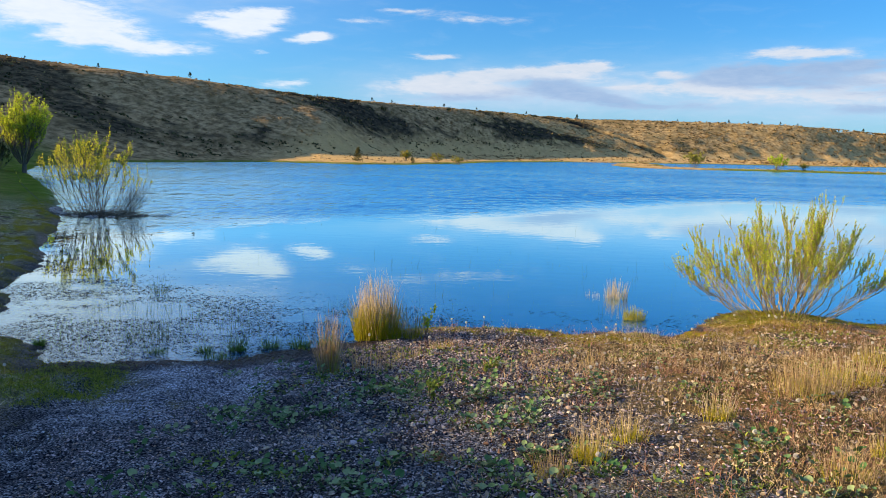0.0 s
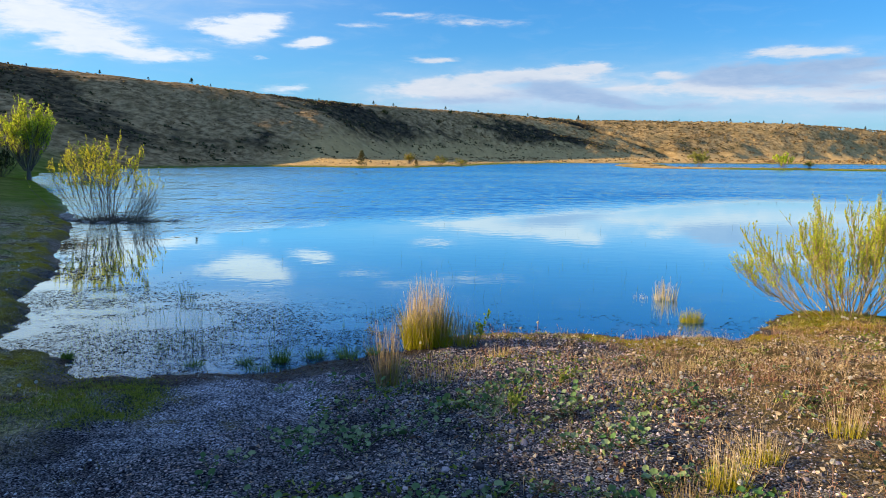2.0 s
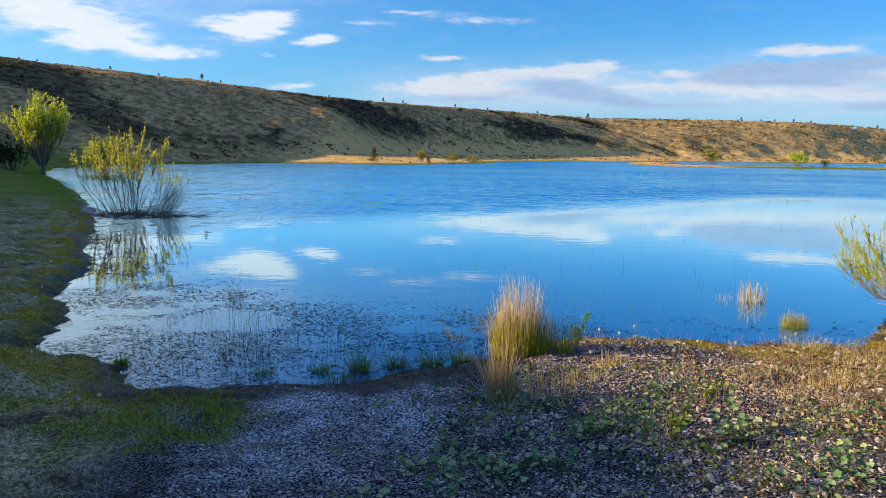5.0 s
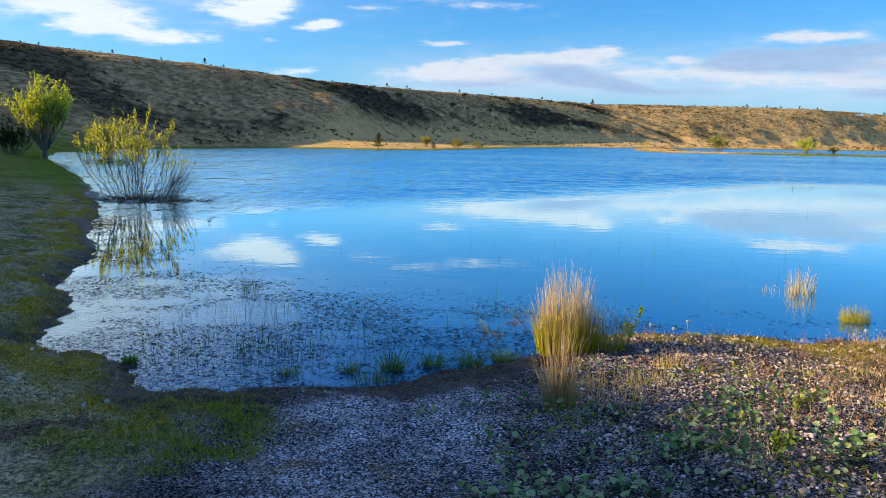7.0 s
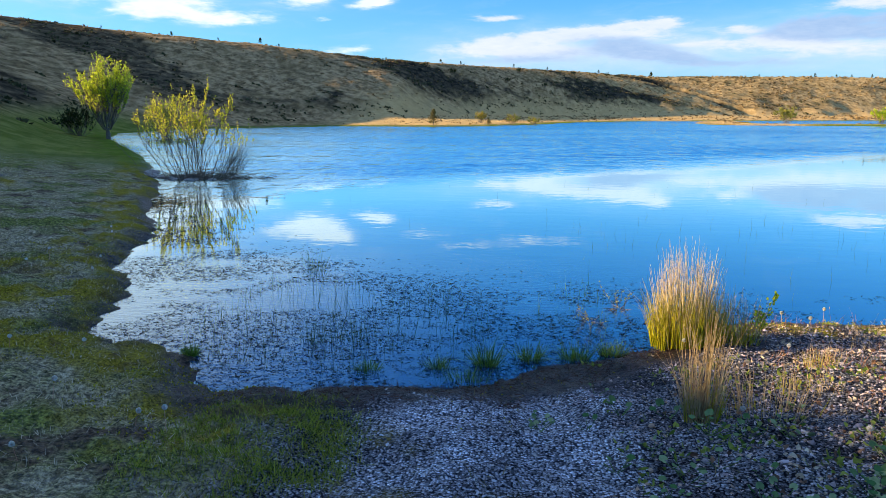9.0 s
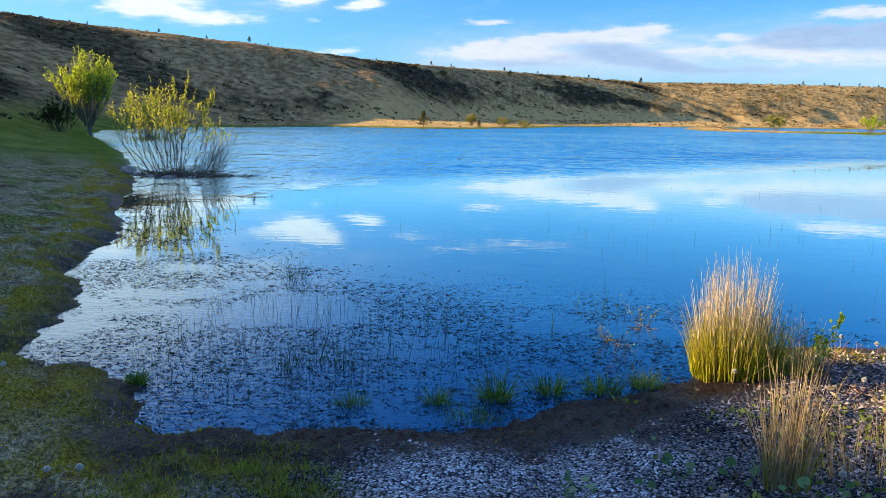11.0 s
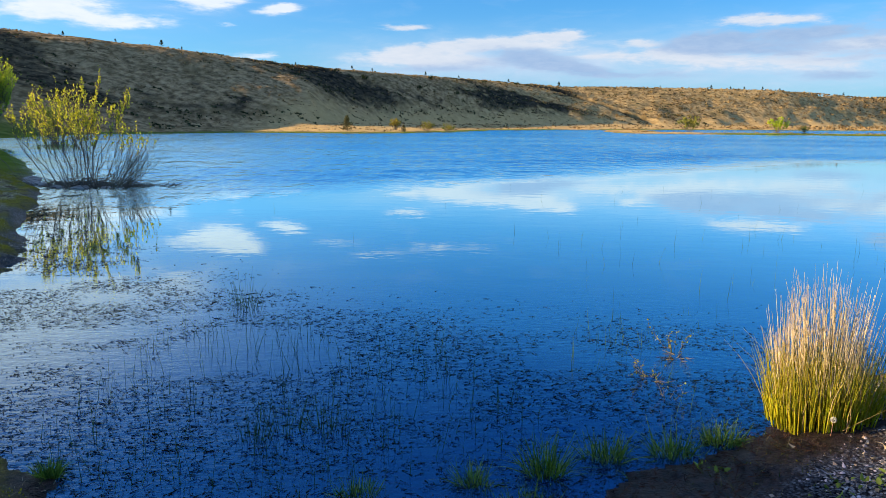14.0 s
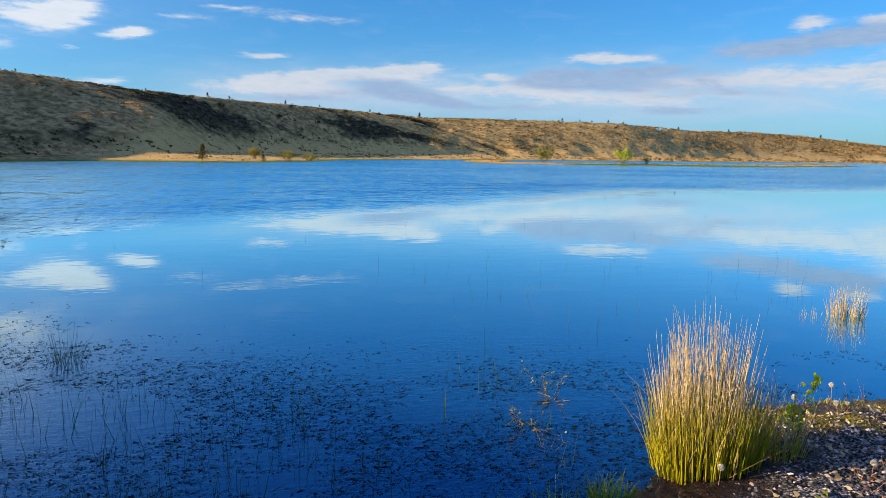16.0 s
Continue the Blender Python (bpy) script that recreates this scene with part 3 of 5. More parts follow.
def shore_distance(x, y):
    """Metres from the water's edge: above 0 on land, below 0 in the pond."""
    best, inside = np.full(x.shape, 1e9), np.zeros(x.shape, bool)
    for k in range(len(SHORE)):
        a, b = SHORE[k], SHORE[(k + 1) % len(SHORE)]
        best = np.minimum(best, seg_dist(x, y, a, b)[0])
        cross = (a[1] > y) != (b[1] > y)
        with np.errstate(divide="ignore", invalid="ignore"):
            inside ^= cross & (x < (b[0] - a[0]) * (y - a[1]) / (b[1] - a[1]) + a[0])
    d = np.where(inside, -best, best)
    far = np.hypot(x + 1.5, y - 4)
    d = d + (fbm(x * 1.7, y * 1.7, 5) - 0.5) * 0.30 * step(1, 4, far) + (fbm(x * 6.5, y * 6.5, 7, 3) - 0.5) * 0.24 * step(1, 3, far) * step(40, 15, far) + (fbm(x * 0.15, y * 0.15, 9) - 0.5) * 0.03 * np.maximum(far - 15, 0)
    spit = np.full(x.shape, 1e9)
    for k in range(len(SPIT) - 1):
        spit = np.minimum(spit, seg_dist(x, y, SPIT[k], SPIT[k + 1])[0])
    return np.maximum(d, 5.0 + 2.5 * (fbm(x * 0.2, y * 0.2, 3) - 0.5) - spit)


def ridge_height(x, y, shore):
    """Height of the bank, and how far up its slope a place lies (0 foot, 1 crest). The slope starts behind the flat by the shore."""
    best, up = np.zeros(x.shape), np.zeros(x.shape)
    foot = 2 + 20 * step(90, 108, y) * step(-30, -14, x)
    wob = (fbm(x * 0.03, y * 0.03, 17) - 0.5) * 8
    rise = np.clip(shore - foot - wob * 0.5, 0, None)
    for k in range(len(RIDGE) - 1):
        a, b = RIDGE[k], RIDGE[k + 1]
        d, t = seg_dist(x, y, a[:2], b[:2])
        h, w = a[2] + (b[2] - a[2]) * t, a[3] + (b[3] - a[3]) * t
        d = np.sqrt(d * d + 25) - 5
        q = np.minimum(np.clip(1 - (d + wob * step(0, 12, d)) / w, 0, 1), rise / (rise + d + 1e-3))
        s = np.where(q < 0.12, q * q / 0.24, q - 0.06) / 0.94
        better = s * h > best
        best, up = np.where(better, s * h, best), np.where(better, q, up)
    return best, up


def land(x, y):
    """Height of the ground, with what its material needs to know."""
    x, y = np.asarray(x, float), np.asarray(y, float)
    d = shore_distance(x, y)
    slope = 0.092 + (0.05 - 0.092) * step(30, 90, y)
    rise = slope * np.clip(d, 0, None)
    rise = np.where(rise > 1.2, 1.2 + 0.9 * (1 - np.exp(-(rise - 1.2) / 0.9)), rise)
    lip = 0.03 * step(0, 0.25, d) + 0.05 * step(0.0, 0.35, d) * step(-3.6, -4.6, x) * step(60, 20, y)
    bed = -0.02 - 0.10 * np.clip(-d, 0, 6) - 0.05 * np.clip(-d - 6, 0, 25)
    hill, up = ridge_height(x, y, d)
    far = np.hypot(x + 1.5, y - 4)
    rough = (fbm(x * 2.2, y * 2.2, 31) - 0.5) * 0.12 + (fbm(x * 9, y * 9, 41, 3) - 0.5) * (0.035 + 0.05 * step(-2.6, -3.6, x) * step(40, 20, far))
    lumps = (fbm(x * 0.22, y * 0.22, 51) - 0.5) * 1.0 + (fbm(x * 0.08, y * 0.08, 61) - 0.5) * 1.3
    lumps = lumps * (1 - 0.5 * step(10, 50, x))
    # the drain that runs slantwise down the northern slope
    cut, _ = seg_dist(x, y, (48.5, 266), (73.5, 244.5))
    z = np.where(d > 0, rise + lip + rough * step(0, 0.6, d) + lumps * step(0.1, 0.6, up) * (1 - 0.75 * step(0.7, 1.0, up) * step(30, 70, y)) * np.minimum(1, hill / 6) + hill - 2.4 * step(3.0, 0.8, cut) * step(0.05, 0.2, up), bed + rough * 0.35)
    return z, d, hill, up, far


def heathiness(x, y, up):
    """Where heather has taken the slope: streaks along it, and two broad stands."""
    a = np.degrees(np.arctan2(x, y))
    stand = np.exp(-((a + 9.2 - (1 - up) * 11) / 3.2) ** 2) + 1.5 * np.exp(-((a - 5.4) / 1.9) ** 2 - ((up - 0.42) / 0.16) ** 2)
    return fbm(x * 0.045, y * 0.09, 91, 5) * 0.7 + fbm(x * 0.5, y * 0.5, 81) * 0.3 + 0.115 * stand - 0.025


def ground_z(x, y):
    return land(x, y)[0]


fine_angles = np.radians(np.arange(-52, 52, 0.15))
angles = np.concatenate([fine_angles, np.radians(np.linspace(52, 308, 200, endpoint=False))])
radii = np.concatenate([np.arange(0.004, 12, 0.05), 12 * 1.03 ** np.arange(0, 64), 80 * 1.0105 ** np.arange(0, 140), 346 * 1.06 ** np.arange(0, 28)])
AA, RR = np.meshgrid(angles, radii)
GX, GY = -1.5 + RR * np.sin(AA), 4 + RR * np.cos(AA)
GZ, GD, GH, GU, GF = land(GX, GY)
nr, na = RR.shape
ids = np.arange(nr * na).reshape(nr, na)
quads = np.stack([ids[:-1], ids[1:], np.roll(ids, -1, 1)[1:], np.roll(ids, -1, 1)[:-1]], -1).reshape(-1, 4)
n1, n2, n3 = fbm(GX * 0.9, GY * 0.9, 71), fbm(GX * 3, GY * 3, 81), fbm(GX * 0.045, GY * 0.09, 91, 5)
near = step(40, 22, GF)
zone_mud = step(0.55, 0.10, 0.25 * step(2.2, 3.2, GX) - 0.08 * step(-2.7, -2.2, GX) * step(-0.3, -0.8, GX) + 0.14 * step(-3.9, -4.5, GX) - 0.28 * step(-4.0, -3.8, GX) * step(-2.3, -2.6, GX) - 0.22 * step(-2.4, -1.8, GX) * step(0.2, -0.4, GX) + GD + (n2 - 0.5) * 0.5 + (n1 - 0.5) * 0.5) * near
zone_moss = near * 0.9 * step(0.62, 0.80, n1 * 0.6 + n2 * 0.4 + 0.35 * step(1.5, 0.3, GD) * step(-0.2, 0.1, GD) - 0.12 * step(-3, -1, GX) * step(0, -1, GX) + 0.03 * step(-3.6, -4.4, GX) * step(1.6, 0.6, GD) + 0.10 * step(2.5, 4.0, GX) * step(1.6, 0.6, GD)) * (1 - step(-3.5, -3.0, GX) * step(0.3, -0.3, GX) * step(6.2, 6.6, GY)) * step(0.38, 0.55, n2)
zone_turf = near * np.clip(step(-2.9, -3.7, GX + (n1 - 0.5) * 1.2) * 0.9 + step(3.6, 2.2, GY + (n1 - 0.5) * 2.5) * 0.65, 0, 1) * step(0.2, 0.45, n2 + 0.15)
zone_dry = near * step(0.3, 2.6, GX + (n1 - 0.5) * 1.8) * step(0.3, 0.55, n2 + 0.14)
zone_hill = step(18, 30, GF)
zone_heath = step(0.46, 0.57, heathiness(GX, GY, GU)) * step(0.08, 0.3, GU)
zone_strip = step(34, 24, GD + (n1 - 0.5) * 8) * step(88, 97, GY) * step(-30, -20, GX) * step(1.0, 4, GD)
zone_fringe = np.maximum(step(3.5, 0.5, GD + (n1 - 0.5) * 4) * (1 - step(30, 36, GX) * step(47, 42, GX) * step(100, 110, GY)), step(6, 2, GD) * step(42, 48, GX) * step(90, 78, GX) * step(135, 128, GY)) * step(-0.5, 0.2, GD)
zone_fringe = np.maximum(zone_fringe, step(90, 70, GY) * step(0.3, 0.1, GU) * 0.8)
zone_pale = step(-2.9, -2.5, GX) * step(-1.2, -1.9, GX + (n1 - 0.5)) * step(4.4, 5.8, GY)
# mask of the sunlit eastern slope, whose light goes into the straw colour
zone_east_lit = step(-20, 45, GX + (n3 - 0.5) * 60)
zone_heath = zone_heath * (1 - 0.6 * zone_east_lit * step(10, 14, np.degrees(np.arctan2(GX, GY)))) * (0.8 + 0.2 * step(-62, -30, GX))
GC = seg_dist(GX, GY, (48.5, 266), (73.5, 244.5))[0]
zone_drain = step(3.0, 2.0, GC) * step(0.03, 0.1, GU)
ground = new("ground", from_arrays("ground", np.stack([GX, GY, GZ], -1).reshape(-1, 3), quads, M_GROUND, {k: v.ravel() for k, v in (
    ("mud", zone_mud), ("moss", zone_moss), ("turf", zone_turf), ("dry", zone_dry), ("hill", zone_hill), ("heath", zone_heath), ("strip", zone_strip), ("fringe", zone_fringe), ("east", zone_east_lit), ("pale", zone_pale), ("drain", zone_drain))}))
tagged(ground, "gravel shore, mossy bank and bleached moor grass hills", "ground", kind="structure")

wx, wy = np.meshgrid(np.linspace(-60, 460, 27), np.linspace(-10, 320, 18))
wid = np.arange(wx.size).reshape(wx.shape)
wq = np.stack([wid[:-1, :-1], wid[:-1, 1:], wid[1:, 1:], wid[1:, :-1]], -1).reshape(-1, 4)
water = new("water", from_arrays("water", np.stack([wx, wy, 0 * wx], -1).reshape(-1, 3), wq, M_WATER))
tagged(water, "calm blue pond mirroring the sky, ruffled farther out", "pond", kind="structure")

# ---- shrubs and trees ----


def on_line(mid, k, q):
    """The place at the share q along the middle line k."""
    m = mid.shape[1] - 1
    i = np.minimum((q * m).astype(int), m - 1)
    f = (q * m - i)[:, None]
    return mid[k, i] * (1 - f) + mid[k, i + 1] * f


def shrub(name, x, y, height, width, n_stems, seed, bark, leaf, label, leaf_from=0.45, leaf_len=0.045, leaf_wide=0.42, lean_out=0.9, trunk=0.0, base=0.25, twigs=5, stout=1.0, curve=0.12, dome=0.12, shoots=300, per=14, shoot_len=1.0, sag=(0, 0)):
    """A many-stemmed willow: stems that fan out from the foot, bare twigs low on them, and upright leafy shoots above."""
    r = np.random.default_rng(seed)
    z = max(float(ground_z(np.array([x]), np.array([y]))[0]), -0.15)
    thing = empty(name, x, y, z)
    sc = height / 2.0
    ang = r.random(n_stems) * 2 * np.pi
    rad = r.random(n_stems) ** 0.7
    foot = np.stack([np.cos(ang) * rad * base * width * 0.35, np.sin(ang) * rad * base * width * 0.3, np.full(n_stems, trunk * 0.8) - 0.05], -1)
    out = rad * lean_out * width / (1.15 * (height - trunk))
    lean = np.stack([np.cos(ang) * out, np.sin(ang) * out, np.ones(n_stems)], -1) + 0.10 * r.normal(size=(n_stems, 3))
    low = 1.0 - sag[0] * step(sag[1], sag[1] + 0.5, np.cos(ang) * rad)
    length = (height - trunk) * (0.60 + 0.26 * r.random(n_stems)) * (1.0 - dome * rad) * low
    wood, mid = stems(foot, lean, length, sc * stout * (0.008 + 0.008 * r.random(n_stems)), -curve * rad, rings=7, sides=5, r=r, taper=0.25, wiggle=0.16)
    if trunk:
        tr, _ = stems(np.zeros((1, 3)) - np.array([0, 0, 0.2]), np.array([[0.03, 0.02, 1.0]]), np.array([trunk + 0.25]), np.array([0.055 * sc]), 0.0, rings=6, sides=8, r=r, taper=0.75)
        child("trunk", tr.mesh("trunk", bark), thing)
    tagged(child("wood", wood.mesh("wood", bark), thing), kind="stuff")
    # bare twigs
    k = np.repeat(np.arange(n_stems), twigs)
    q = 0.14 + 0.72 * r.random(len(k))
    away = unit(r.normal(size=(len(k), 3)) * np.array([1, 1, 0.35]))
    tl = unit(lean[k]) + 0.6 * away + np.array([0, 0, 0.3])
    tw, tmid = stems(on_line(mid, k, q), tl, sc * (0.28 + 0.42 * r.random(len(k))) * (1.15 - 0.55 * q), sc * stout * np.full(len(k), 0.0052), -0.08, rings=4, sides=3, r=r, taper=0.3, wiggle=0.15)
    # leafy shoots, straight up from the stems and the twigs
    half = shoots // 2
    ks, kt = r.integers(0, n_stems, shoots - half), r.integers(0, len(k), half)
    at = np.concatenate([on_line(mid, ks, 0.45 + 0.55 * r.random(len(ks)) ** 0.7), on_line(tmid, kt, 0.3 + 0.7 * r.random(len(kt)))])
    outward = np.concatenate([unit(lean[ks]), unit(tl[kt])])
    keep = at[:, 2] > height * (leaf_from + 0.3 * (r.random(len(at)) - 0.5))
    at, outward = at[keep], outward[keep]
    n = len(at)
    way = 0.45 * outward + np.array([0, 0, 0.75]) + 0.16 * r.normal(size=(n, 3))
    tall = np.minimum(sc * shoot_len * (0.18 + 0.42 * r.random(n) ** 1.5), np.maximum(height * 1.04 - at[:, 2], 0.1 * sc))
    tw, smid = stems(at, way, tall, sc * np.full(n, 0.0038), 0.0, rings=3, sides=3, r=r, pile=tw, taper=0.3)
    tagged(child("twig_growth", tw.mesh("twig_growth", bark), thing), kind="stuff")
    kl = np.repeat(np.arange(n), per)
    m = len(kl)
    p = on_line(smid, kl, 0.08 + 0.92 * r.random(m))
    crown = child("foliage", leaves(p, unit(way[kl]) * 0.9 + 0.75 * unit(r.normal(size=(m, 3))), sc * leaf_len * (0.6 + 0.7 * r.random(m)), sc * leaf_len * leaf_wide * (0.7 + 0.6 * r.random(m)), r=r).mesh("foliage", leaf), thing)
    tagged(crown, kind="stuff")
    return tagged(thing, label, "bush")


shrub("willow_bush", 4.80, 10.0, 1.84, 3.1, 58, 11, M_BARK, M_LEAF_GREEN, "wide young willow bush with yellow-green leaves on the mossy shore", leaf_from=0.22, shoots=2600, per=14, leaf_len=0.028, lean_out=1.15, twigs=14, base=0.55, stout=0.6, dome=0.06, shoot_len=0.5)
shrub("willow_bush", -10.5, 22.4, 2.9, 3.3, 44, 27, M_BARK_GREY, M_LEAF, "bare-stemmed willow bush with yellow tips standing in the shallows", leaf_from=0.42, shoots=1500, per=8, leaf_len=0.038, leaf_wide=0.5, lean_out=1.1, twigs=12, base=0.9, stout=0.55, dome=0.22, shoot_len=0.6, sag=(0.45, 0.25))
tree = shrub("willow_tree", -27.7, 49.2, 5.8, 4.2, 30, 13, M_BARK_DARK, M_LEAF_GREEN, "small willow tree in fresh yellow-green leaf on the bank", leaf_from=0.26, shoots=1300, per=10, leaf_len=0.042, leaf_wide=0.5, lean_out=0.9, trunk=0.8, twigs=12, base=0.16, stout=0.8, dome=0.3, shoot_len=0.6)
tagged(tree, category="tree")
shrub("sallow_bush", -30.4, 50.5, 2.3, 3.0, 34, 14, M_BARK_DARK, M_FIR, "dark sallow bush beside the willow tree", leaf_from=0.12, shoots=400, per=10, leaf_len=0.09, twigs=7)
shrub("sallow_bush", -25.6, 53.0, 3.0, 3.4, 24, 15, M_BARK_DARK, M_LOW, "low green sallow bush behind the willow tree", leaf_from=0.10, shoots=360, per=10, leaf_len=0.09, twigs=6)
# scattered sallows on the far flat and the spit
for i, (bx, by, bh, bw) in enumerate([(-5.6, 118, 2.1, 2.4), (-0.8, 121, 1.9, 3.4), (2.6, 122, 1.7, 3.6), (50.0, 146, 3.9, 5.0), (56.5, 124.5, 3.0, 3.6), (61, 124.5, 1.5, 1.8)]):
    shrub("sallow_bush", bx, by, bh, bw, 26, 40 + i, M_BARK_DARK, M_LEAF_DULL if i != 4 else M_LEAF_GREEN, "rounded yellow-green sallow bush on the far flat", leaf_from=0.12, shoots=150, per=8, leaf_len=0.16, twigs=4, shoot_len=0.7)


def fir(x, y, height, seed, label="little olive fir on the far shore", needles=None):
    """A small conifer: a stem with drooping whorls of needled boughs."""
    r = np.random.default_rng(seed)
    thing = empty("fir_tree", x, y, float(ground_z(np.array([x]), np.array([y]))[0]))
    tr, _ = stems(np.array([[0, 0, -0.1]]), np.array([[0.02, 0, 1.0]]), np.array([height]), np.array([height * 0.022]), 0.0, rings=5, sides=6, r=r)
    child("trunk", tr.mesh("trunk", M_BARK_DARK), thing)
    n = 90
    q = r.random(n) ** 0.8
    a = r.random(n) * 2 * np.pi
    at = np.stack([0 * q, 0 * q, height * (0.08 + 0.9 * q)], -1)
    way = np.stack([np.cos(a), np.sin(a), 0.25 + 0.7 * q], -1)
    ln = height * 0.36 * (1.05 - q) * (0.7 + 0.5 * r.random(n)) + 0.04
    bough, mid = stems(at, way, ln, height * np.full(n, 0.008), 0.15, rings=4, sides=3, r=r)
    k = np.repeat(np.arange(n), 12)
    p = mid[k, r.integers(1, 4, len(k))] + r.normal(size=(len(k), 3)) * 0.02 * height
    leaves(p, unit(way[k]) + 0.6 * r.normal(size=(len(k), 3)), height * np.full(len(k), 0.075), height * np.full(len(k), 0.03), pile=bough, r=r)
    tagged(child("needle_growth", bough.mesh("needle_growth", needles or M_FIR), thing), kind="stuff")
    return tagged(thing, label, "fir tree")


fir(-11.6, 103.0, 2.1, 70, needles=M_FIR_PALE)
fir(-4.3, 110.0, 1.0, 71, needles=M_FIR_PALE)


def snag(x, y, n, reach, seed, label):
    """A tangle of drowned dark branches lying on the water."""
    r = np.random.default_rng(seed)
    thing = empty("branch_tangle", x, y, 0.0)
    a = r.random(n) * 2 * np.pi
    foot = np.stack([r.normal(size=n) * reach * 0.35, r.normal(size=n) * reach * 0.2, np.full(n, -0.02)], -1)
    p, _ = stems(foot, np.stack([np.cos(a), np.sin(a), 0.15 + 0.4 * r.random(n)], -1), reach * (0.3 + 0.5 * r.random(n)), 0.004 + 0.006 * r.random(n), 0.3, rings=6, sides=4, r=r, wiggle=0.3)
    tagged(child("twig_growth", p.mesh("twig_growth", M_BARK_DARK), thing), kind="stuff")
    return tagged(thing, label, "branches")


snag(-10.4, 22.2, 300, 1.3, 91, "tangle of dark drowned branches at the foot of the willow")
snag(-9.1, 22.3, 90, 1.0, 92, "dark drowned branches lying on the water")

# ---- rushes and water plants ----


def blades(base, lean, length, width, droop=0.3, rings=3, pile=None, r=None):
    """Flat tapering grass blades that bend over."""
    r = r or rng
    pile = pile or Pile()
    n = len(base)
    lean = unit(lean)
    side = unit(np.cross(lean, r.normal(size=(n, 3))))
    bend = np.cross(side, lean) * np.where(r.random(n) < 0.5, -1, 1)[:, None] + 0.0
    q = np.linspace(0, 1, rings)
    mid = base[:, None] + lean[:, None] * q[None, :, None] * length[:, None, None] + (bend[:, None] - 0.6 * np.array([0, 0, 1])) * (q ** 2)[None, :, None] * (droop * length * r.random(n))[:, None, None]
    w = width[:, None] * (1 - 0.85 * q)[None]
    v = np.stack([mid - side[:, None] * w[..., None] * 0.5, mid + side[:, None] * w[..., None] * 0.5], 2).reshape(n, rings * 2, 3)
    f = np.array([[2 * i + a for a in t] for i in range(rings - 1) for t in ((0, 1, 3), (0, 3, 2))])
    faces = (f[None] + (np.arange(n) * rings * 2)[:, None, None]).reshape(-1, 3)
    pile.add(v.reshape(-1, 3), faces, np.repeat(r.random(n), rings * 2), np.tile(np.repeat(q, 2), n))
    return pile


def tuft(name, x, y, height, width, n, seed, material, label, category="rush", green=0.0, splay=0.55, radius=0.0016, droop=0.12, dead=0, skirt=1.08):
    """A clump of round rush stems, with a skirt of green shoots at its foot."""
    r = np.random.default_rng(seed)
    z = float(ground_z(np.array([x]), np.array([y]))[0])
    thing = empty(name, x, y, max(z, -0.06))

    def ring(k, s=1.0):
        a, q = r.random(k) * 2 * np.pi, np.sqrt(r.random(k))
        foot = np.stack([np.cos(a) * q * width * 0.5 * s, np.sin(a) * q * width * 0.4 * s, np.full(k, -0.03)], -1)
        way = np.stack([np.cos(a) * q * splay * 0.30, np.sin(a) * q * splay * 0.25, np.ones(k)], -1) + r.normal(size=(k, 3)) * 0.06
        return foot, way
    foot, way = ring(n)
    ln = height * (0.5 + 0.55 * r.random(n) ** 0.8) * (1.05 - 0.35 * (np.linalg.norm(foot[:, :2], axis=1) / (0.5 * width)) ** 2)
    p, _ = stems(foot, way, ln, radius * (0.7 + 0.7 * r.random(n)), droop * r.random(n) ** 2, rings=5, sides=3, r=r, taper=0.2)
    tagged(child("stem_growth", p.mesh("stem_growth", material), thing), kind="stuff")
    if green:
        k = int(n * green)
        foot, way = ring(k, skirt)
        way[:, :2] += foot[:, :2] * (skirt - 1.0) * 1.2 / width
        p, _ = stems(foot, way, height * (0.25 + 0.36 * r.random(k)), radius * (0.8 + 0.6 * r.random(k)), 0.15 * r.random(k), rings=4, sides=3, r=r)
        tagged(child("green_skirt", p.mesh("green_skirt", M_RUSH_GREEN), thing, "fresh yellow-green shoots"), kind="stuff")
    if dead:
        foot, way = ring(dead, 1.2)
        p, _ = stems(foot, way + r.normal(size=(dead, 3)) * np.array([0.24, 0.24, 0.1]), height * (0.35 + 0.4 * r.random(dead)), radius * np.ones(dead), 0.5 * r.random(dead), rings=5, sides=3, r=r)
        tagged(child("dead_growth", p.mesh("dead_growth", M_STRAW), thing, "bleached broken stems"), kind="stuff")
    return tagged(thing, label, category)


tuft("rush_clump", -0.69, 8.27, 0.78, 0.44, 420, 101, M_RUSH, "tall rush clump, yellow-green below and straw above, at the water's edge", green=1.7, splay=0.20, radius=0.0029, dead=60, skirt=1.18)
tuft("rush_clump", -0.30, 8.28, 0.5, 0.26, 60, 102, M_RUSH, "thin side clump of straw rushes beside the tall one", green=0.9, splay=0.7, radius=0.0024, dead=25)
tuft("dry_rush_clump", -1.0, 6.62, 0.66, 0.17, 120, 103, M_STRAW, "dry straw rush clump with a green foot on the gravel", green=0.35, splay=0.45, radius=0.0025, droop=0.2, dead=30)
tuft("dry_rush_clump", -0.62, 6.75, 0.36, 0.5, 50, 104, M_STRAW, "low bleached rush stems on the gravel", green=0.3, splay=0.9, radius=0.002, droop=0.3, dead=30)
tuft("reed_clump", 2.78, 11.3, 0.44, 0.34, 110, 105, M_CREAM, "pale straw reed clump standing in the water", green=0.2, splay=0.55, radius=0.0036)
tuft("reed_clump", 2.42, 11.35, 0.22, 0.2, 24, 106, M_CREAM, "few pale reeds standing in the water", splay=0.6, radius=0.0026)
tuft("sedge_clump", 2.68, 9.84, 0.28, 0.26, 320, 107, M_RUSH_GREEN, "bright yellow-green sedge clump in the shallows", "sedge", green=0.6, splay=0.8, radius=0.0024)
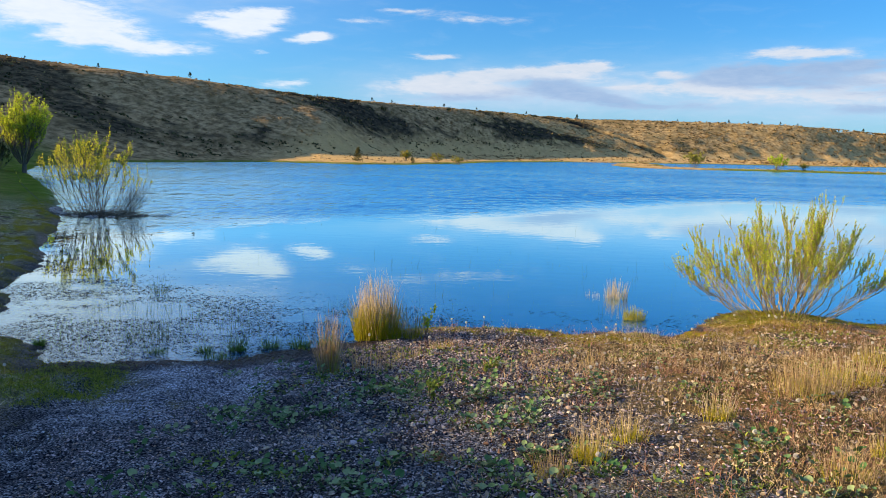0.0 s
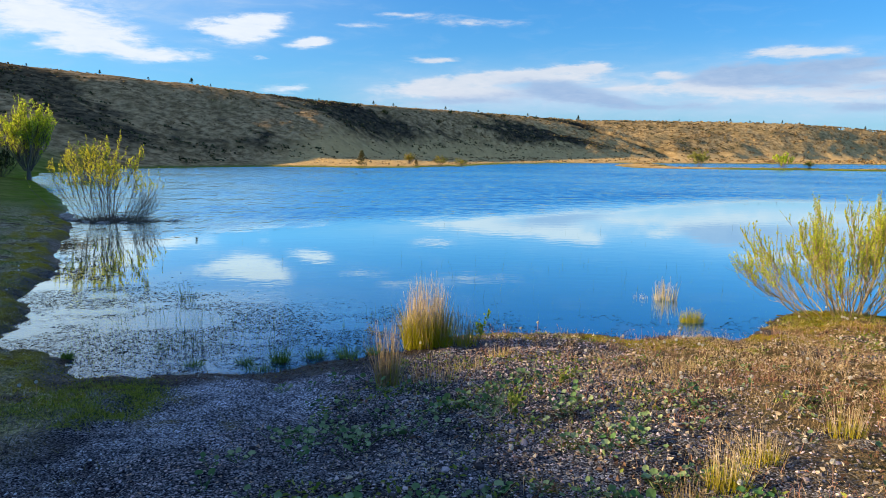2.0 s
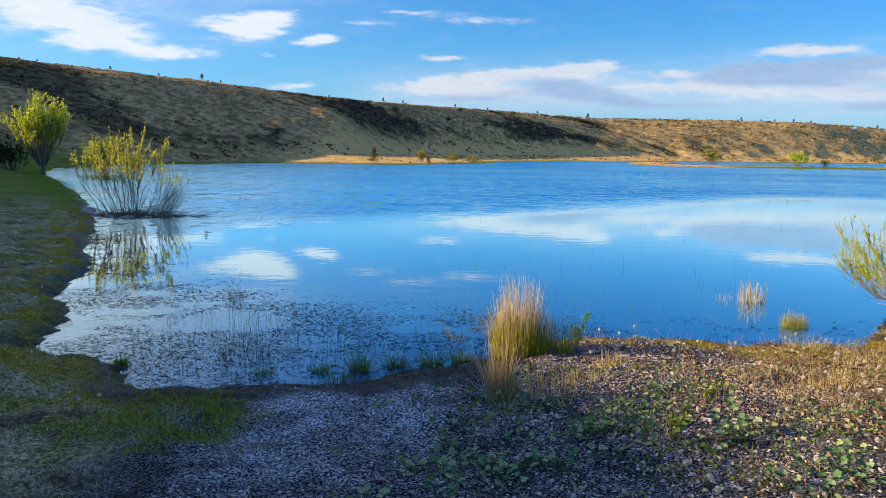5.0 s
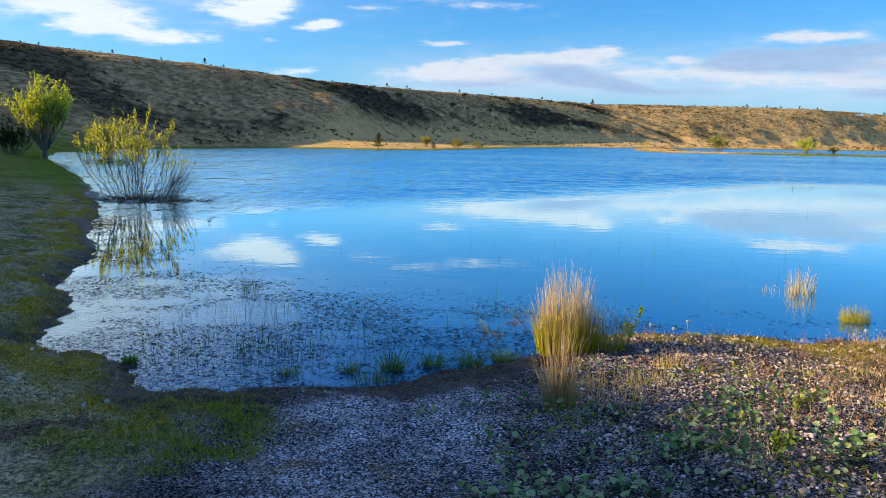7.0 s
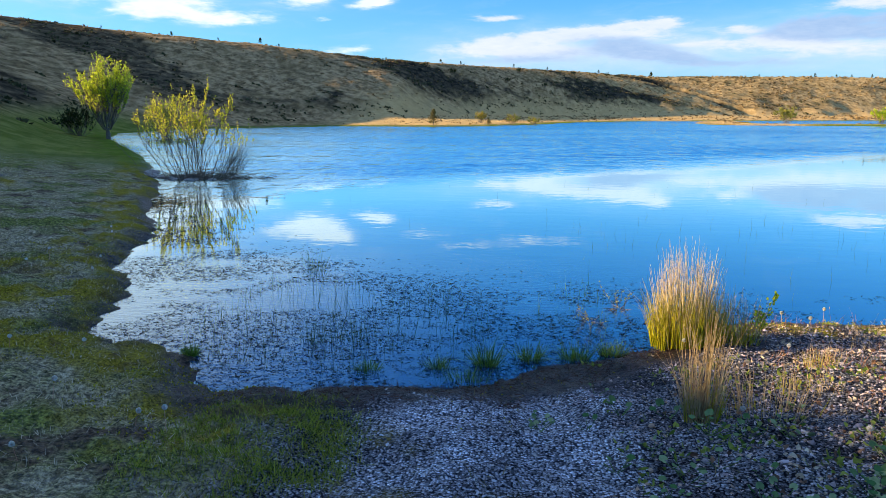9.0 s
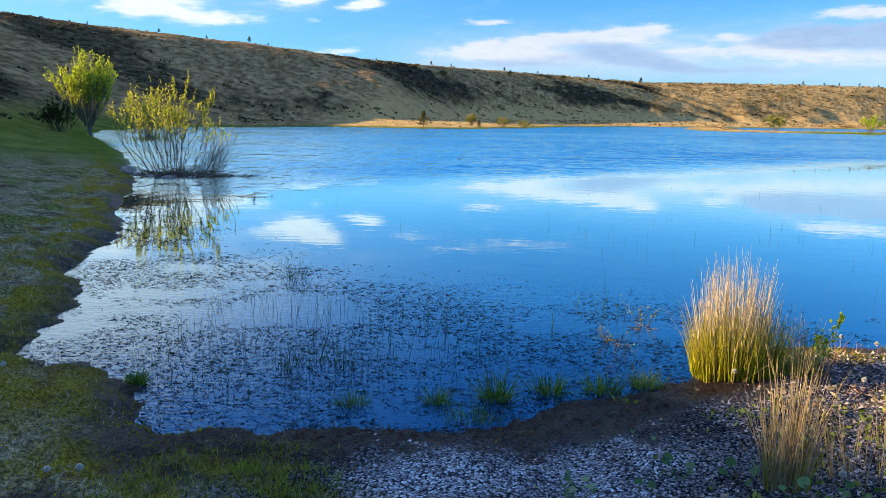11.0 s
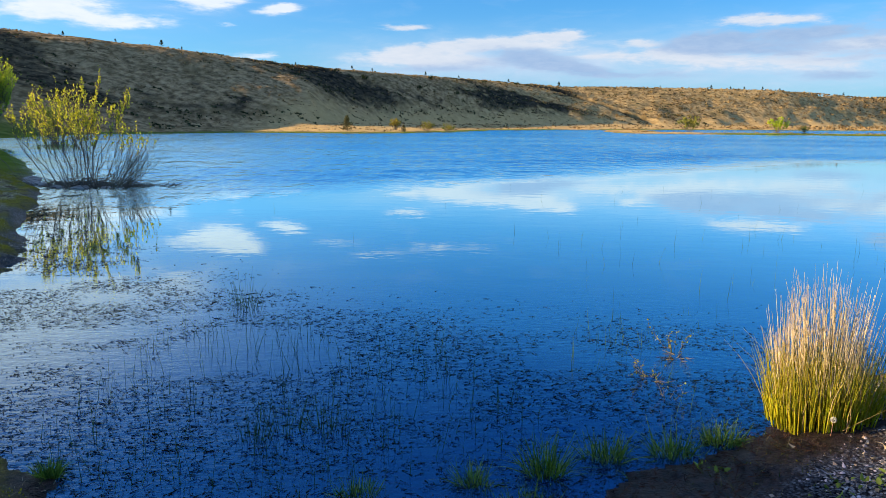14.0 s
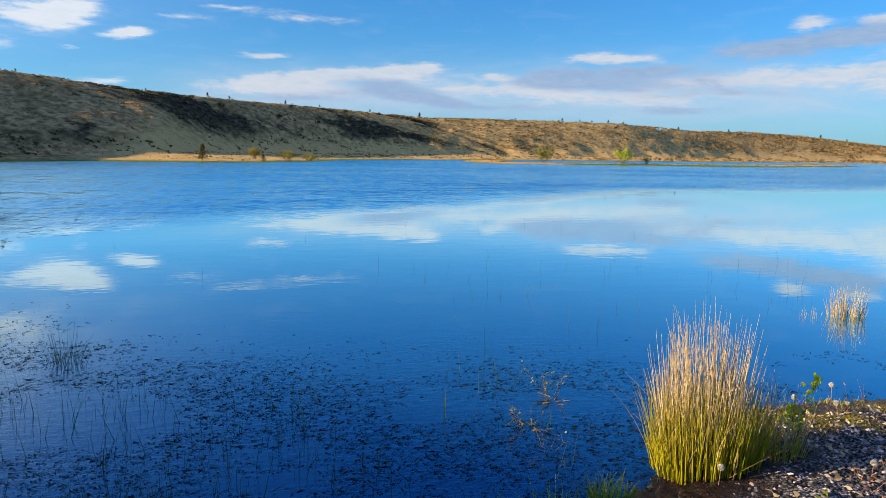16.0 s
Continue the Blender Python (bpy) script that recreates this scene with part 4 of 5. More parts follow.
for i, (tx, ty, th, tw, tn, tg) in enumerate([(3.03, 5.76, 0.44, 0.55, 330, 0.5), (3.62, 6.2, 0.32, 0.5, 150, 0.5), (0.93, 4.16, 0.34, 0.2, 90, 0.9), (0.66, 3.92, 0.22, 0.2, 60, 1.6), (1.23, 4.42, 0.28, 0.2, 60, 1.4), (1.98, 4.95, 0.33, 0.22, 80, 1.0),
                                              (1.58, 6.93, 0.28, 0.4, 60, 0.3), (4.0, 5.3, 0.36, 0.4, 140, 0.6), (2.75, 4.2, 0.25, 0.25, 70, 1.2), (2.2, 3.7, 0.26, 0.25, 70, 0.8), (4.3, 7.0, 0.3, 0.4, 90, 0.6), (0.05, 7.7, 0.22, 0.3, 40, 1.2), (-0.25, 7.1, 0.2, 0.35, 40, 0.9)]):
    tuft("rush_clump", tx, ty, th, tw, tn, 120 + i, M_RUSH if i % 3 else M_STRAW, "small tawny rush clump with green foot on the gravel", green=tg, splay=0.7, radius=0.0016, dead=12)
for i, (tx, ty, th, tw) in enumerate([(-2.17, 7.83, 0.16, 0.18), (-1.86, 7.98, 0.12, 0.22), (-1.53, 8.02, 0.12, 0.26), (-1.25, 8.13, 0.11, 0.22), (-2.3, 7.54, 0.09, 0.36), (-2.5, 7.75, 0.10, 0.16), (-3.0, 7.66, 0.08, 0.2), (-3.55, 8.22, 0.28, 0.12), (-3.4, 8.30, 0.33, 0.12), (-3.2, 8.32, 0.26, 0.16), (-4.2, 10.92, 0.34, 0.18), (-4.12, 10.8, 0.24, 0.14), (-2.9, 8.6, 0.13, 0.2), (-4.35, 7.85, 0.06, 0.14)]):
    if ty > 8.2:
        tuft("sedge_tuft", tx, ty, th * 1.2, tw, 26, 150 + i, M_SEDGE, "few dark green sedge blades standing in the shallows", "sedge", splay=1.0, radius=0.0022, droop=0.25)
        continue
    r = np.random.default_rng(150 + i)
    thing = empty("sedge_tuft", tx, ty, max(float(ground_z(np.array([tx]), np.array([ty]))[0]), -0.04))
    k = 190
    a, m = r.random(k) * 2 * np.pi, np.sqrt(r.random(k))
    foot = np.stack([np.cos(a) * m * tw * 0.32, np.sin(a) * m * tw * 0.22, np.full(k, -0.02)], -1)
    p = blades(foot, np.stack([np.cos(a) * m * 0.45, np.sin(a) * m * 0.35, np.ones(k)], -1) + r.normal(size=(k, 3)) * 0.10, th * 1.6 * (0.4 + 0.7 * r.random(k)) + 0.02, 0.005 + 0.003 * r.random(k), 0.7, rings=4, r=r)
    tagged(child("blade_growth", p.mesh("blade_growth", M_TUFT), thing), kind="stuff")
    tagged(thing, "small fresh green sedge tuft at the muddy edge", "sedge")


def sprig(x, y, height, seed, leafy, label, n=5, spread=0.5, leaf=0.03, mat=None):
    """A thin branching sprig with few leaves."""
    r = np.random.default_rng(seed)
    thing = empty("sprig", x, y, max(float(ground_z(np.array([x]), np.array([y]))[0]), -0.04))
    way = np.stack([r.normal(size=n) * spread, r.normal(size=n) * spread * 0.6, np.ones(n)], -1)
    p, mid = stems(np.zeros((n, 3)) - np.array([0, 0, 0.02]), way, height * (0.6 + 0.45 * r.random(n)), np.full(n, 0.0034), 0.1, rings=6, sides=4, r=r)
    k = np.repeat(np.arange(n), 4)
    at = mid[k, r.integers(2, 6, len(k))]
    p, mid2 = stems(at, way[k] + r.normal(size=(len(k), 3)) * 0.6, height * (0.1 + 0.2 * r.random(len(k))), np.full(len(k), 0.0020), 0.0, rings=3, sides=3, r=r, pile=p)
    tagged(child("twig_growth", p.mesh("twig_growth", M_BARK_DARK), thing), kind="stuff")
    pts = np.concatenate([mid[:, 2:].reshape(-1, 3), mid2.reshape(-1, 3)])
    pick = r.integers(0, len(pts), leafy)
    lv = leaves(pts[pick], r.normal(size=(leafy, 3)) + np.array([0, 0, 0.5]), leaf * (0.6 + 0.7 * r.random(leafy)), leaf * 0.55 * np.ones(leafy), r=r)
    tagged(child("foliage", lv.mesh("foliage", mat or M_LEAF_GREEN), thing), kind="stuff")
    return tagged(thing, label, "sprig")


sprig(-0.98, 9.57, 0.30, 201, 60, "twiggy willow sprig with small leaves standing in the shallows", n=6, spread=0.3, leaf=0.018, mat=M_LEAF_DULL)
snag(-1.03, 9.46, 60, 0.13, 94, "dark tangle at the foot of a sprig in the shallows")
snag(-1.32, 9.02, 50, 0.12, 95, "dark tangle at the foot of a sprig in the shallows")
sprig(-1.32, 9.05, 0.22, 202, 30, "leaning bare willow sprig in the shallows", n=5, spread=0.5, leaf=0.018, mat=M_LEAF_DULL)
sprig(-1.32, 8.72, 0.2, 203, 14, "low willow sprig in the shallows", n=4, spread=0.4, leaf=0.018, mat=M_LEAF_DULL)
sprig(-0.14, 8.34, 0.32, 204, 120, "upright yellow-green leafy sprig on the shore", n=3, spread=0.10, leaf=0.035)
sprig(0.45, 6.4, 0.18, 205, 70, "small green leafy sprig among the gravel", n=4, spread=0.3, leaf=0.035, mat=M_LOW)
sprig(-0.05, 5.6, 0.16, 206, 60, "small green leafy sprig among the gravel", n=4, spread=0.3, leaf=0.04, mat=M_LOW)

# single reeds that stand out of the open shallows
r = np.random.default_rng(300)
n = 700
rx, ry = -4.6 + 3.6 * r.random(n), 7.6 + 2.6 * r.random(n) ** 1.3
far_n = 150
rx, ry = np.concatenate([rx, -1.5 + 9 * r.random(far_n), -6 + 14 * r.random(40)]), np.concatenate([ry, 9.7 + 5.5 * r.random(far_n), 14 + 10 * r.random(40)])
keep = (shore_distance(rx, ry) < -0.12) & (fbm(rx * 1.6, ry * 1.6, 77) > 0.42)
rx, ry = rx[keep], ry[keep]
n = len(rx)
p, _ = stems(np.stack([rx, ry, np.full(n, -0.08)], -1), np.stack([r.normal(size=n) * 0.12, r.normal(size=n) * 0.12, np.ones(n)], -1), 0.10 + 0.20 * r.random(n) ** 1.5 + 0.05, 0.0016 + 0.0012 * r.random(n), 0.15 * r.random(n), rings=4, sides=3, r=r)
reeds = new("reeds", p.mesh("reeds", M_SEDGE))
tagged(reeds, "thin single green reeds standing out of the shallows", "reeds", kind="stuff")

# weed that floats on the sheltered corner of the pond
r = np.random.default_rng(310)
n = 200000
wx0, wy0 = -10 + 10.5 * r.random(n), 7 + 12 * r.random(n) ** 1.2
limit = np.interp(wx0, [-9.5, -7.0, -5.0, -2.3, -1.0, 0.5], [18.0, 14.0, 11.6, 10.1, 9.8, 9.4])
dens = fbm(wx0 * 1.1, wy0 * 1.8, 88) + 0.25 * (fbm(wx0 * 5, wy0 * 5, 89) - 0.5)
keep = (shore_distance(wx0, wy0) < 0.02) & (wy0 < limit + (dens - 0.5) * 1.6 + 0.55 * r.normal(size=n)) & (dens > 0.30 + 0.20 * r.random(n))
ex, ey = -0.2 + 6.5 * r.random(3600), 9.0 + 1.2 * r.random(3600) ** 1.4
keep2 = (shore_distance(ex, ey) < 0) & (fbm(ex * 2, ey * 3, 90) > 0.5)
wx0, wy0 = np.concatenate([wx0[keep], ex[keep2]]), np.concatenate([wy0[keep], ey[keep2]])
n = len(wx0)
a = r.normal(size=n) * 0.8
ln = 0.011 + 0.052 * r.random(n) ** 2.4
base = np.stack([wx0, wy0, np.full(n, 0.002)], -1)
way = np.stack([np.cos(a), np.sin(a), 0.05 + 0.10 * r.random(n)], -1)
p, _ = stems(base, way, ln, 0.0010 + 0.0024 * r.random(n) ** 2, 0.12 * r.random(n), rings=2, sides=3, flat=0.5, r=r, taper=0.3)
weed = new("floating_weed", p.mesh("floating_weed", M_WEED))
tagged(weed, "dark broken water weed floating on the shallows", "water weed", kind="stuff")

# ---- plants of the shore ----


def scatter(n, box, test, seed):
    """Places on land inside box (x0, y0, x1, y1) that pass the test, with their heights."""
    r = np.random.default_rng(seed)
    x, y = box[0] + (box[2] - box[0]) * r.random(n), box[1] + (box[3] - box[1]) * r.random(n)
    z, d = land(x, y)[:2]
    keep = (d > 0.02) & test(x, y, d, r.random(n))
    return np.stack([x[keep], y[keep], z[keep]], -1), r


def upright(r, n, spread):
    return np.stack([r.normal(size=n) * spread, r.normal(size=n) * spread, np.ones(n)], -1)


# turf on the western bank
for nm, mt, cnt, seed, lab in (("turf", M_GRASS, 130000, 400, "short dull green turf on the bank"), ("dead_turf", M_LITTER, 150000, 401, "short dead grass on the bank")):
    at, r = scatter(cnt, (-10, 2.0, -2.4, 17), lambda x, y, d, u: (x < -2.7 - 0.9 * fbm(x * 0.9, y * 0.9, 71)) & (u < (0.15 + 0.85 * step(0.35, 0.6, fbm(x * 2, y * 2, seed))) * step(13, 5, np.hypot(x + 3, y - 5))), seed)
    n = len(at)
    p = blades(at - np.array([0, 0, 0.01]), upright(r, n, 0.7), 0.015 + 0.045 * r.random(n) ** 1.8, 0.003 + 0.003 * r.random(n), 0.6, r=r)
    tagged(new(nm, p.mesh(nm, mt)), lab, "grass", kind="stuff")
at, r = scatter(60000, (-4.2, 5.0, -2.5, 7.0), lambda x, y, d, u: (u < (0.2 + 0.6 * step(0.40, 0.62, fbm(x * 5, y * 5, 403))) * step(1.25, 0.55, np.hypot((x + 3.25) / 0.55, (y - 6.2) / 0.72) + (fbm(x * 3, y * 3, 404) - 0.5) * 0.9)) & (d > 0.15), 402)
n = len(at)
patch = new("grass_patch", blades(at - np.array([0, 0, 0.01]), upright(r, n, 0.45), 0.02 + 0.05 * r.random(n) ** 1.5, 0.0035 + 0.003 * r.random(n), 0.6, r=r).mesh("grass_patch", M_FRESH))
tagged(patch, "fresh green grass patch beside the gravel", "grass", kind="stuff")
# fresh grass along the sunny waterline and round the foot of the willow
at, r = scatter(70000, (-0.5, 8.4, 6.6, 10.7), lambda x, y, d, u: (d > 0.03) & (u < step(0.42, 0.60, fbm(x * 3, y * 3, 443)) * np.maximum(0.75 * step(0.55, 0.1, d) * step(1.4, 0.6, x), step(1.9, 0.8, np.hypot((x - 4.8) / 1.0, (y - 9.9) / 0.55)))), 442)
n = len(at)
fringe = new("shore_fringe", blades(at - np.array([0, 0, 0.01]), upright(r, n, 0.5), 0.015 + 0.05 * r.random(n) ** 1.6, 0.004 + 0.004 * r.random(n), 0.6, r=r).mesh("shore_fringe", M_FRESH))
tagged(fringe, "yellow-green grass and moss along the sunny waterline", "grass", kind="stuff")
# sparse grass in front, among the gravel
at, r = scatter(24000, (-3.5, -0.5, 6.0, 8.6), lambda x, y, d, u: u < 1.1 * step(0.52, 0.7, fbm(x * 1.4, y * 1.4, 405)), 404)
n = len(at)
sparse = new("shore_grass", blades(at - np.array([0, 0, 0.01]), upright(r, n, 0.6), 0.03 + 0.07 * r.random(n) ** 2, 0.0025 + 0.003 * r.random(n), 0.6, r=r).mesh("shore_grass", M_GRASS))
tagged(sparse, "thin green grass growing through gravel", "grass", kind="stuff")
# bleached grass that lies on the sunny side
at, r = scatter(80000, (-0.2, 0.5, 8.5, 9.8), lambda x, y, d, u: u < step(0.0, 2.6, x + (fbm(x, y, 407) - 0.5) * 2.2) * (0.06 + 0.94 * step(0.40, 0.58, fbm(x * 2.5, y * 2.5, 408))) * 0.75, 406)
n = len(at)
mat = new("dry_grass", blades(at, np.stack([r.normal(size=n), r.normal(size=n), 0.35 + 0.5 * r.random(n)], -1), 0.03 + 0.06 * r.random(n), 0.002 + 0.0025 * r.random(n), 0.5, r=r).mesh("dry_grass", M_STRAW))
tagged(mat, "matted bleached grass on the sunny shore", "grass", kind="stuff")
# dry stalks, straw and reddish
for nm, mt, cnt, seed, lab in (("dry_stalks", M_STRAW, 17000, 410, "upright bleached weed stalks on the gravel"), ("red_stalks", M_RED, 12000, 412, "upright reddish weed stalks on the gravel")):
    at, r = scatter(int(cnt * 1.3), (-0.8, 1.0, 6.5, 9.0), lambda x, y, d, u: u < step(-0.6, 1.4, x + (fbm(x * 1.2, y * 1.2, seed) - 0.5) * 2.5) * step(0.42, 0.62, fbm(x * 1.7, y * 1.7, seed + 1)), seed)
    n = len(at)
    p, mid = stems(at - np.array([0, 0, 0.01]), upright(r, n, 0.28), 0.05 + 0.14 * r.random(n) ** 1.7, 0.0012 + 0.001 * r.random(n), 0.25 * r.random(n), rings=4, sides=3, r=r)
    k = np.repeat(np.arange(n), 2)
    leaves(mid[k, r.integers(1, 4, len(k))], r.normal(size=(len(k), 3)), 0.009 + 0.010 * r.random(len(k)), np.full(len(k), 0.006), pile=p, r=r)
    tagged(new(nm, p.mesh(nm, mt)), lab, "weeds", kind="stuff")
# wrack and moss along the water's edge
at, r = scatter(70000, (-3.8, 6.3, 6.5, 10.6), lambda x, y, d, u: (d < 0.06 + (0.30 + 0.5 * step(0.2, -0.4, x)) * fbm(x * 2, y * 2, 421)) & (u < 0.75), 420)
n = len(at)
a = r.random(n) * 2 * np.pi
p, _ = stems(at, np.stack([np.cos(a), np.sin(a), 0.15 + 0.5 * r.random(n)], -1), 0.015 + 0.04 * r.random(n), 0.001 + 0.002 * r.random(n), 0.2, rings=3, sides=3, r=r, wiggle=0.3)
tagged(new("wrack", p.mesh("wrack", M_WRACK)), "dark red-brown plant wrack along the waterline", "plant debris", kind="stuff")
at, r = scatter(110000, (-8.5, 5.8, 6.5, 15), lambda x, y, d, u: (d < 1.6) & (u < step(0.57, 0.70, fbm(x * 1.5, y * 1.5, 423) + 0.10 * step(1.2, 0.2, d)) * (1 - 0.9 * step(-3.6, -2.6, x) * step(-0.1, -0.6, x))), 422)
n = len(at)
tagged(new("moss", leaves(at, np.stack([r.normal(size=n) * 0.6, r.normal(size=n) * 0.6, np.ones(n)], -1), 0.006 + 0.012 * r.random(n), 0.006 + 0.009 * r.random(n), r=r).mesh("moss", M_MOSS, smooth=False)), "yellow-green moss along the shore", "moss", kind="stuff")
# curled dead leaves and bits between the stones
for nm, mt, cnt, seed, lab in (("pale_litter", M_LITTER, 9000, 430, "curled pale dead leaves between the stones"), ("brown_litter", M_BROWN, 8000, 432, "curled brown dead leaves between the stones")):
    at, r = scatter(cnt, (-1.6, 2.4, 6.0, 8.9), lambda x, y, d, u: (d > 0.3) & (u < step(-1.4, 0.4, x + (fbm(x * 1.3, y * 1.3, seed) - 0.5) * 1.6) * (0.25 + 0.75 * step(0.40, 0.62, fbm(x * 2.2, y * 2.2, seed + 1)))), seed)
    n = len(at)
    p = leaves(at + np.array([0, 0, 0.006]), np.stack([r.normal(size=n), r.normal(size=n), 0.15 + 0.35 * r.random(n)], -1), 0.016 + 0.030 * r.random(n) ** 1.6, 0.010 + 0.020 * r.random(n), r=r, fold=0.45)
    tagged(new(nm, p.mesh(nm, mt, smooth=False)), lab, "dead leaves", kind="stuff")
# low green weeds
at, r = scatter(16000, (-1.5, 2.8, 6.0, 8.8), lambda x, y, d, u: u < step(0.5, 0.68, fbm(x * 1.9, y * 1.9, 415)), 414)
n = len(at)
tagged(new("low_weeds", leaves(at, np.stack([r.normal(size=n), r.normal(size=n), 0.3 + 0.6 * r.random(n)], -1), 0.02 + 0.03 * r.random(n), 0.012 + 0.012 * r.random(n), r=r).mesh("low_weeds", M_LOW)), "low green weed leaves between the stones", "weeds", kind="stuff")


def heart_leaf(r, size):
    """A round heart-shaped leaf with a notch at its stalk and a wavy rim."""
    k = 14
    t = np.linspace(0.10, 0.90, k) * 2 * np.pi
    rad = size * 0.5 * (0.80 + 0.22 * np.cos(t - np.pi) + 0.05 * np.cos(5 * t) + 0.03 * r.normal(size=k))
    rim = np.stack([-np.cos(t) * rad, np.sin(t) * rad, 0.10 * size * np.abs(np.sin(t * 2.5)) + 0.10 * rad], -1)
    mid = rim * 0.55 + np.array([0, 0, -0.03 * size])
    v = np.concatenate([np.array([[0, 0, 0.0]]), mid, rim])
    f = [[0, 1 + i, 2 + i] for i in range(k - 1)]
    for i in range(k - 1):
        f += [[1 + i, 1 + k + i, 2 + k + i], [1 + i, 2 + k + i, 2 + i]]
    top = np.array(f)
    under = v - np.array([0, 0, 0.0012])
    return np.concatenate([v, under]), np.concatenate([top, top[:, ::-1] + len(v)])


def coltsfoot(seed, count):
    r = np.random.default_rng(seed)
    thing = empty("coltsfoot", 0, 0, -5)
    for i in range(count):
        size = 0.028 + 0.030 * r.random()
        v, f = heart_leaf(r, size)
        a = 2 * np.pi * (i / count) + r.normal() * 0.3
        tilt = Matrix.Rotation(a, 3, "Z") @ Matrix.Rotation(r.normal() * 0.25 - 0.25, 3, "Y") @ Matrix.Rotation(r.normal() * 0.3, 3, "X")
        off = np.array([math.cos(a), math.sin(a), 0]) * (0.025 + 0.065 * r.random()) + np.array([0, 0, 0.02 + 0.05 * r.random()])
        v = v @ np.array(tilt).T + off
        child("leaf", from_arrays("leaf", v, f, M_COLT, {"tone": np.full(len(v), r.random()), "along": np.zeros(len(v))}), thing)
        st, _ = stems(np.zeros((1, 3)) - np.array([0, 0, 0.01]), (off + 1e-4)[None], np.array([np.linalg.norm(off)]), np.array([0.0022]), 0.0, rings=3, sides=4, r=r, taper=0.8)
        child("stalk", st.mesh("stalk", M_SEDGE), thing)
    return tagged(thing, "coltsfoot plant with grey-green heart-shaped leaves on gravel", "plant", "coltsfoot on the gravel")


originals = [coltsfoot(500 + i, c) for i, c in enumerate((4, 6, 5, 3, 6))]
spots, r = scatter(2800, (-1.9, 3.0, 3.2, 7.2), lambda x, y, d, u: u < 0.9 * step(0.38, 0.55, fbm(x * 1.6, y * 1.6, 505)) * np.exp(-((x + 0.1) / 1.8) ** 2 - ((y - 4.9) / 1.7) ** 2) * 0.6 + 0.03, 504)
for i, (px, py, pz) in enumerate(spots[:280]):
    s = 0.75 + 0.5 * r.random()
    if i < 5:
        originals[i].matrix_basis = pose(px, py, pz, 0, 0, 360 * r.random())
    else:
        c = copy_thing(originals[i % 5], pose(px, py, pz, 5 * r.normal(), 5 * r.normal(), 360 * r.random()))
        c.scale = (s, s, s)


def dandelion(seed):
    """A seed head on a thin stalk: a ball of fine hairs."""
    r = np.random.default_rng(seed)
    thing = empty("dandelion_clock", 0, 0, -5)
    h = 0.09 + 0.07 * r.random()
    st, mid = stems(np.zeros((1, 3)) - np.array([0, 0, 0.02]), np.array([[0.1 * r.normal(), 0.1 * r.normal(), 1.0]]), np.array([h]), np.array([0.0017]), 0.05, rings=4, sides=5, r=r, taper=0.8)
    child("stalk", st.mesh("stalk", M_RED), thing)
    tip = mid[0, -1]
    n = 130
    way = unit(r.normal(size=(n, 3)))
    p, _ = stems(np.repeat(tip[None], n, 0), way, np.full(n, 0.015), np.full(n, 0.0008), 0.0, rings=2, sides=3, r=r, taper=1.8)
    leaves(tip + way * 0.010, way + 0.8 * r.normal(size=(n, 3)), np.full(n, 0.006), np.full(n, 0.004), pile=p, r=r)
    tagged(child("seed_head", p.mesh("seed_head", M_FLUFF), thing, "round white fluffy seed head"), kind="stuff")
    return tagged(thing, "dandelion gone to white seed on a thin stalk", "dandelion", "dandelion clocks on the shore")


heads = [dandelion(600 + i) for i in range(4)]
spots, r = scatter(900, (-8.0, 3.2, 5.5, 13), lambda x, y, d, u: u < 0.55 * step(-1.2, 1.2, x) * step(3.0, 5.0, y) + 0.02 + 0.16 * step(-3.5, -4.2, x), 604)
for i, (px, py, pz) in enumerate(spots[:150]):
    if i < 4:
        heads[i].matrix_basis = pose(px, py, pz)
    else:
        copy_thing(heads[i % 4], pose(px, py, pz, 6 * r.normal(), 6 * r.normal(), 360 * r.random()))

# ---- stones ----
PHI = (1 + 5 ** 0.5) / 2
ICO_V = unit(np.array([(-1, PHI, 0), (1, PHI, 0), (-1, -PHI, 0), (1, -PHI, 0), (0, -1, PHI), (0, 1, PHI), (0, -1, -PHI), (0, 1, -PHI), (PHI, 0, -1), (PHI, 0, 1), (-PHI, 0, -1), (-PHI, 0, 1)], float))
ICO_F = np.array([(0, 11, 5), (0, 5, 1), (0, 1, 7), (0, 7, 10), (0, 10, 11), (1, 5, 9), (5, 11, 4), (11, 10, 2), (10, 7, 6), (7, 1, 8), (3, 9, 4), (3, 4, 2), (3, 2, 6), (3, 6, 8), (3, 8, 9), (4, 9, 5), (2, 4, 11), (6, 2, 10), (8, 6, 7), (9, 8, 1)])


def stone_shape(r):
    v = ICO_V * (0.75 + 0.45 * r.random((12, 1))) * np.array([1.0, 0.6 + 0.35 * r.random(), 0.35 + 0.3 * r.random()])
    return v


r = np.random.default_rng(700)
shapes = [stone_shape(r) for _ in range(24)]
OCT_V = np.array([(1, 0, 0), (0, 1, 0), (-1, 0, 0), (0, -1, 0), (0, 0, 1), (0, 0, -1)], float)
OCT_F = np.array([(0, 1, 4), (1, 2, 4), (2, 3, 4), (3, 0, 4), (1, 0, 5), (2, 1, 5), (3, 2, 5), (0, 3, 5)])
at, r = scatter(150000, (-3.6, 0.4, 6.0, 8.9), lambda x, y, d, u: u < (0.16 + 0.5 * step(0.6, -0.4, x) + 0.84 * step(0.36, 0.58, fbm(x * 2.1, y * 2.1, 702))) * step(-3.0, -2.6, x) * (1 - 0.75 * step(0.2, 2.4, x)) * step(0.2, 3.4, y) * step(0.2 + 0.22 * step(-2.7, -2.2, x) * step(-0.3, -0.8, x), 0.85, d), 701)
n = len(at)
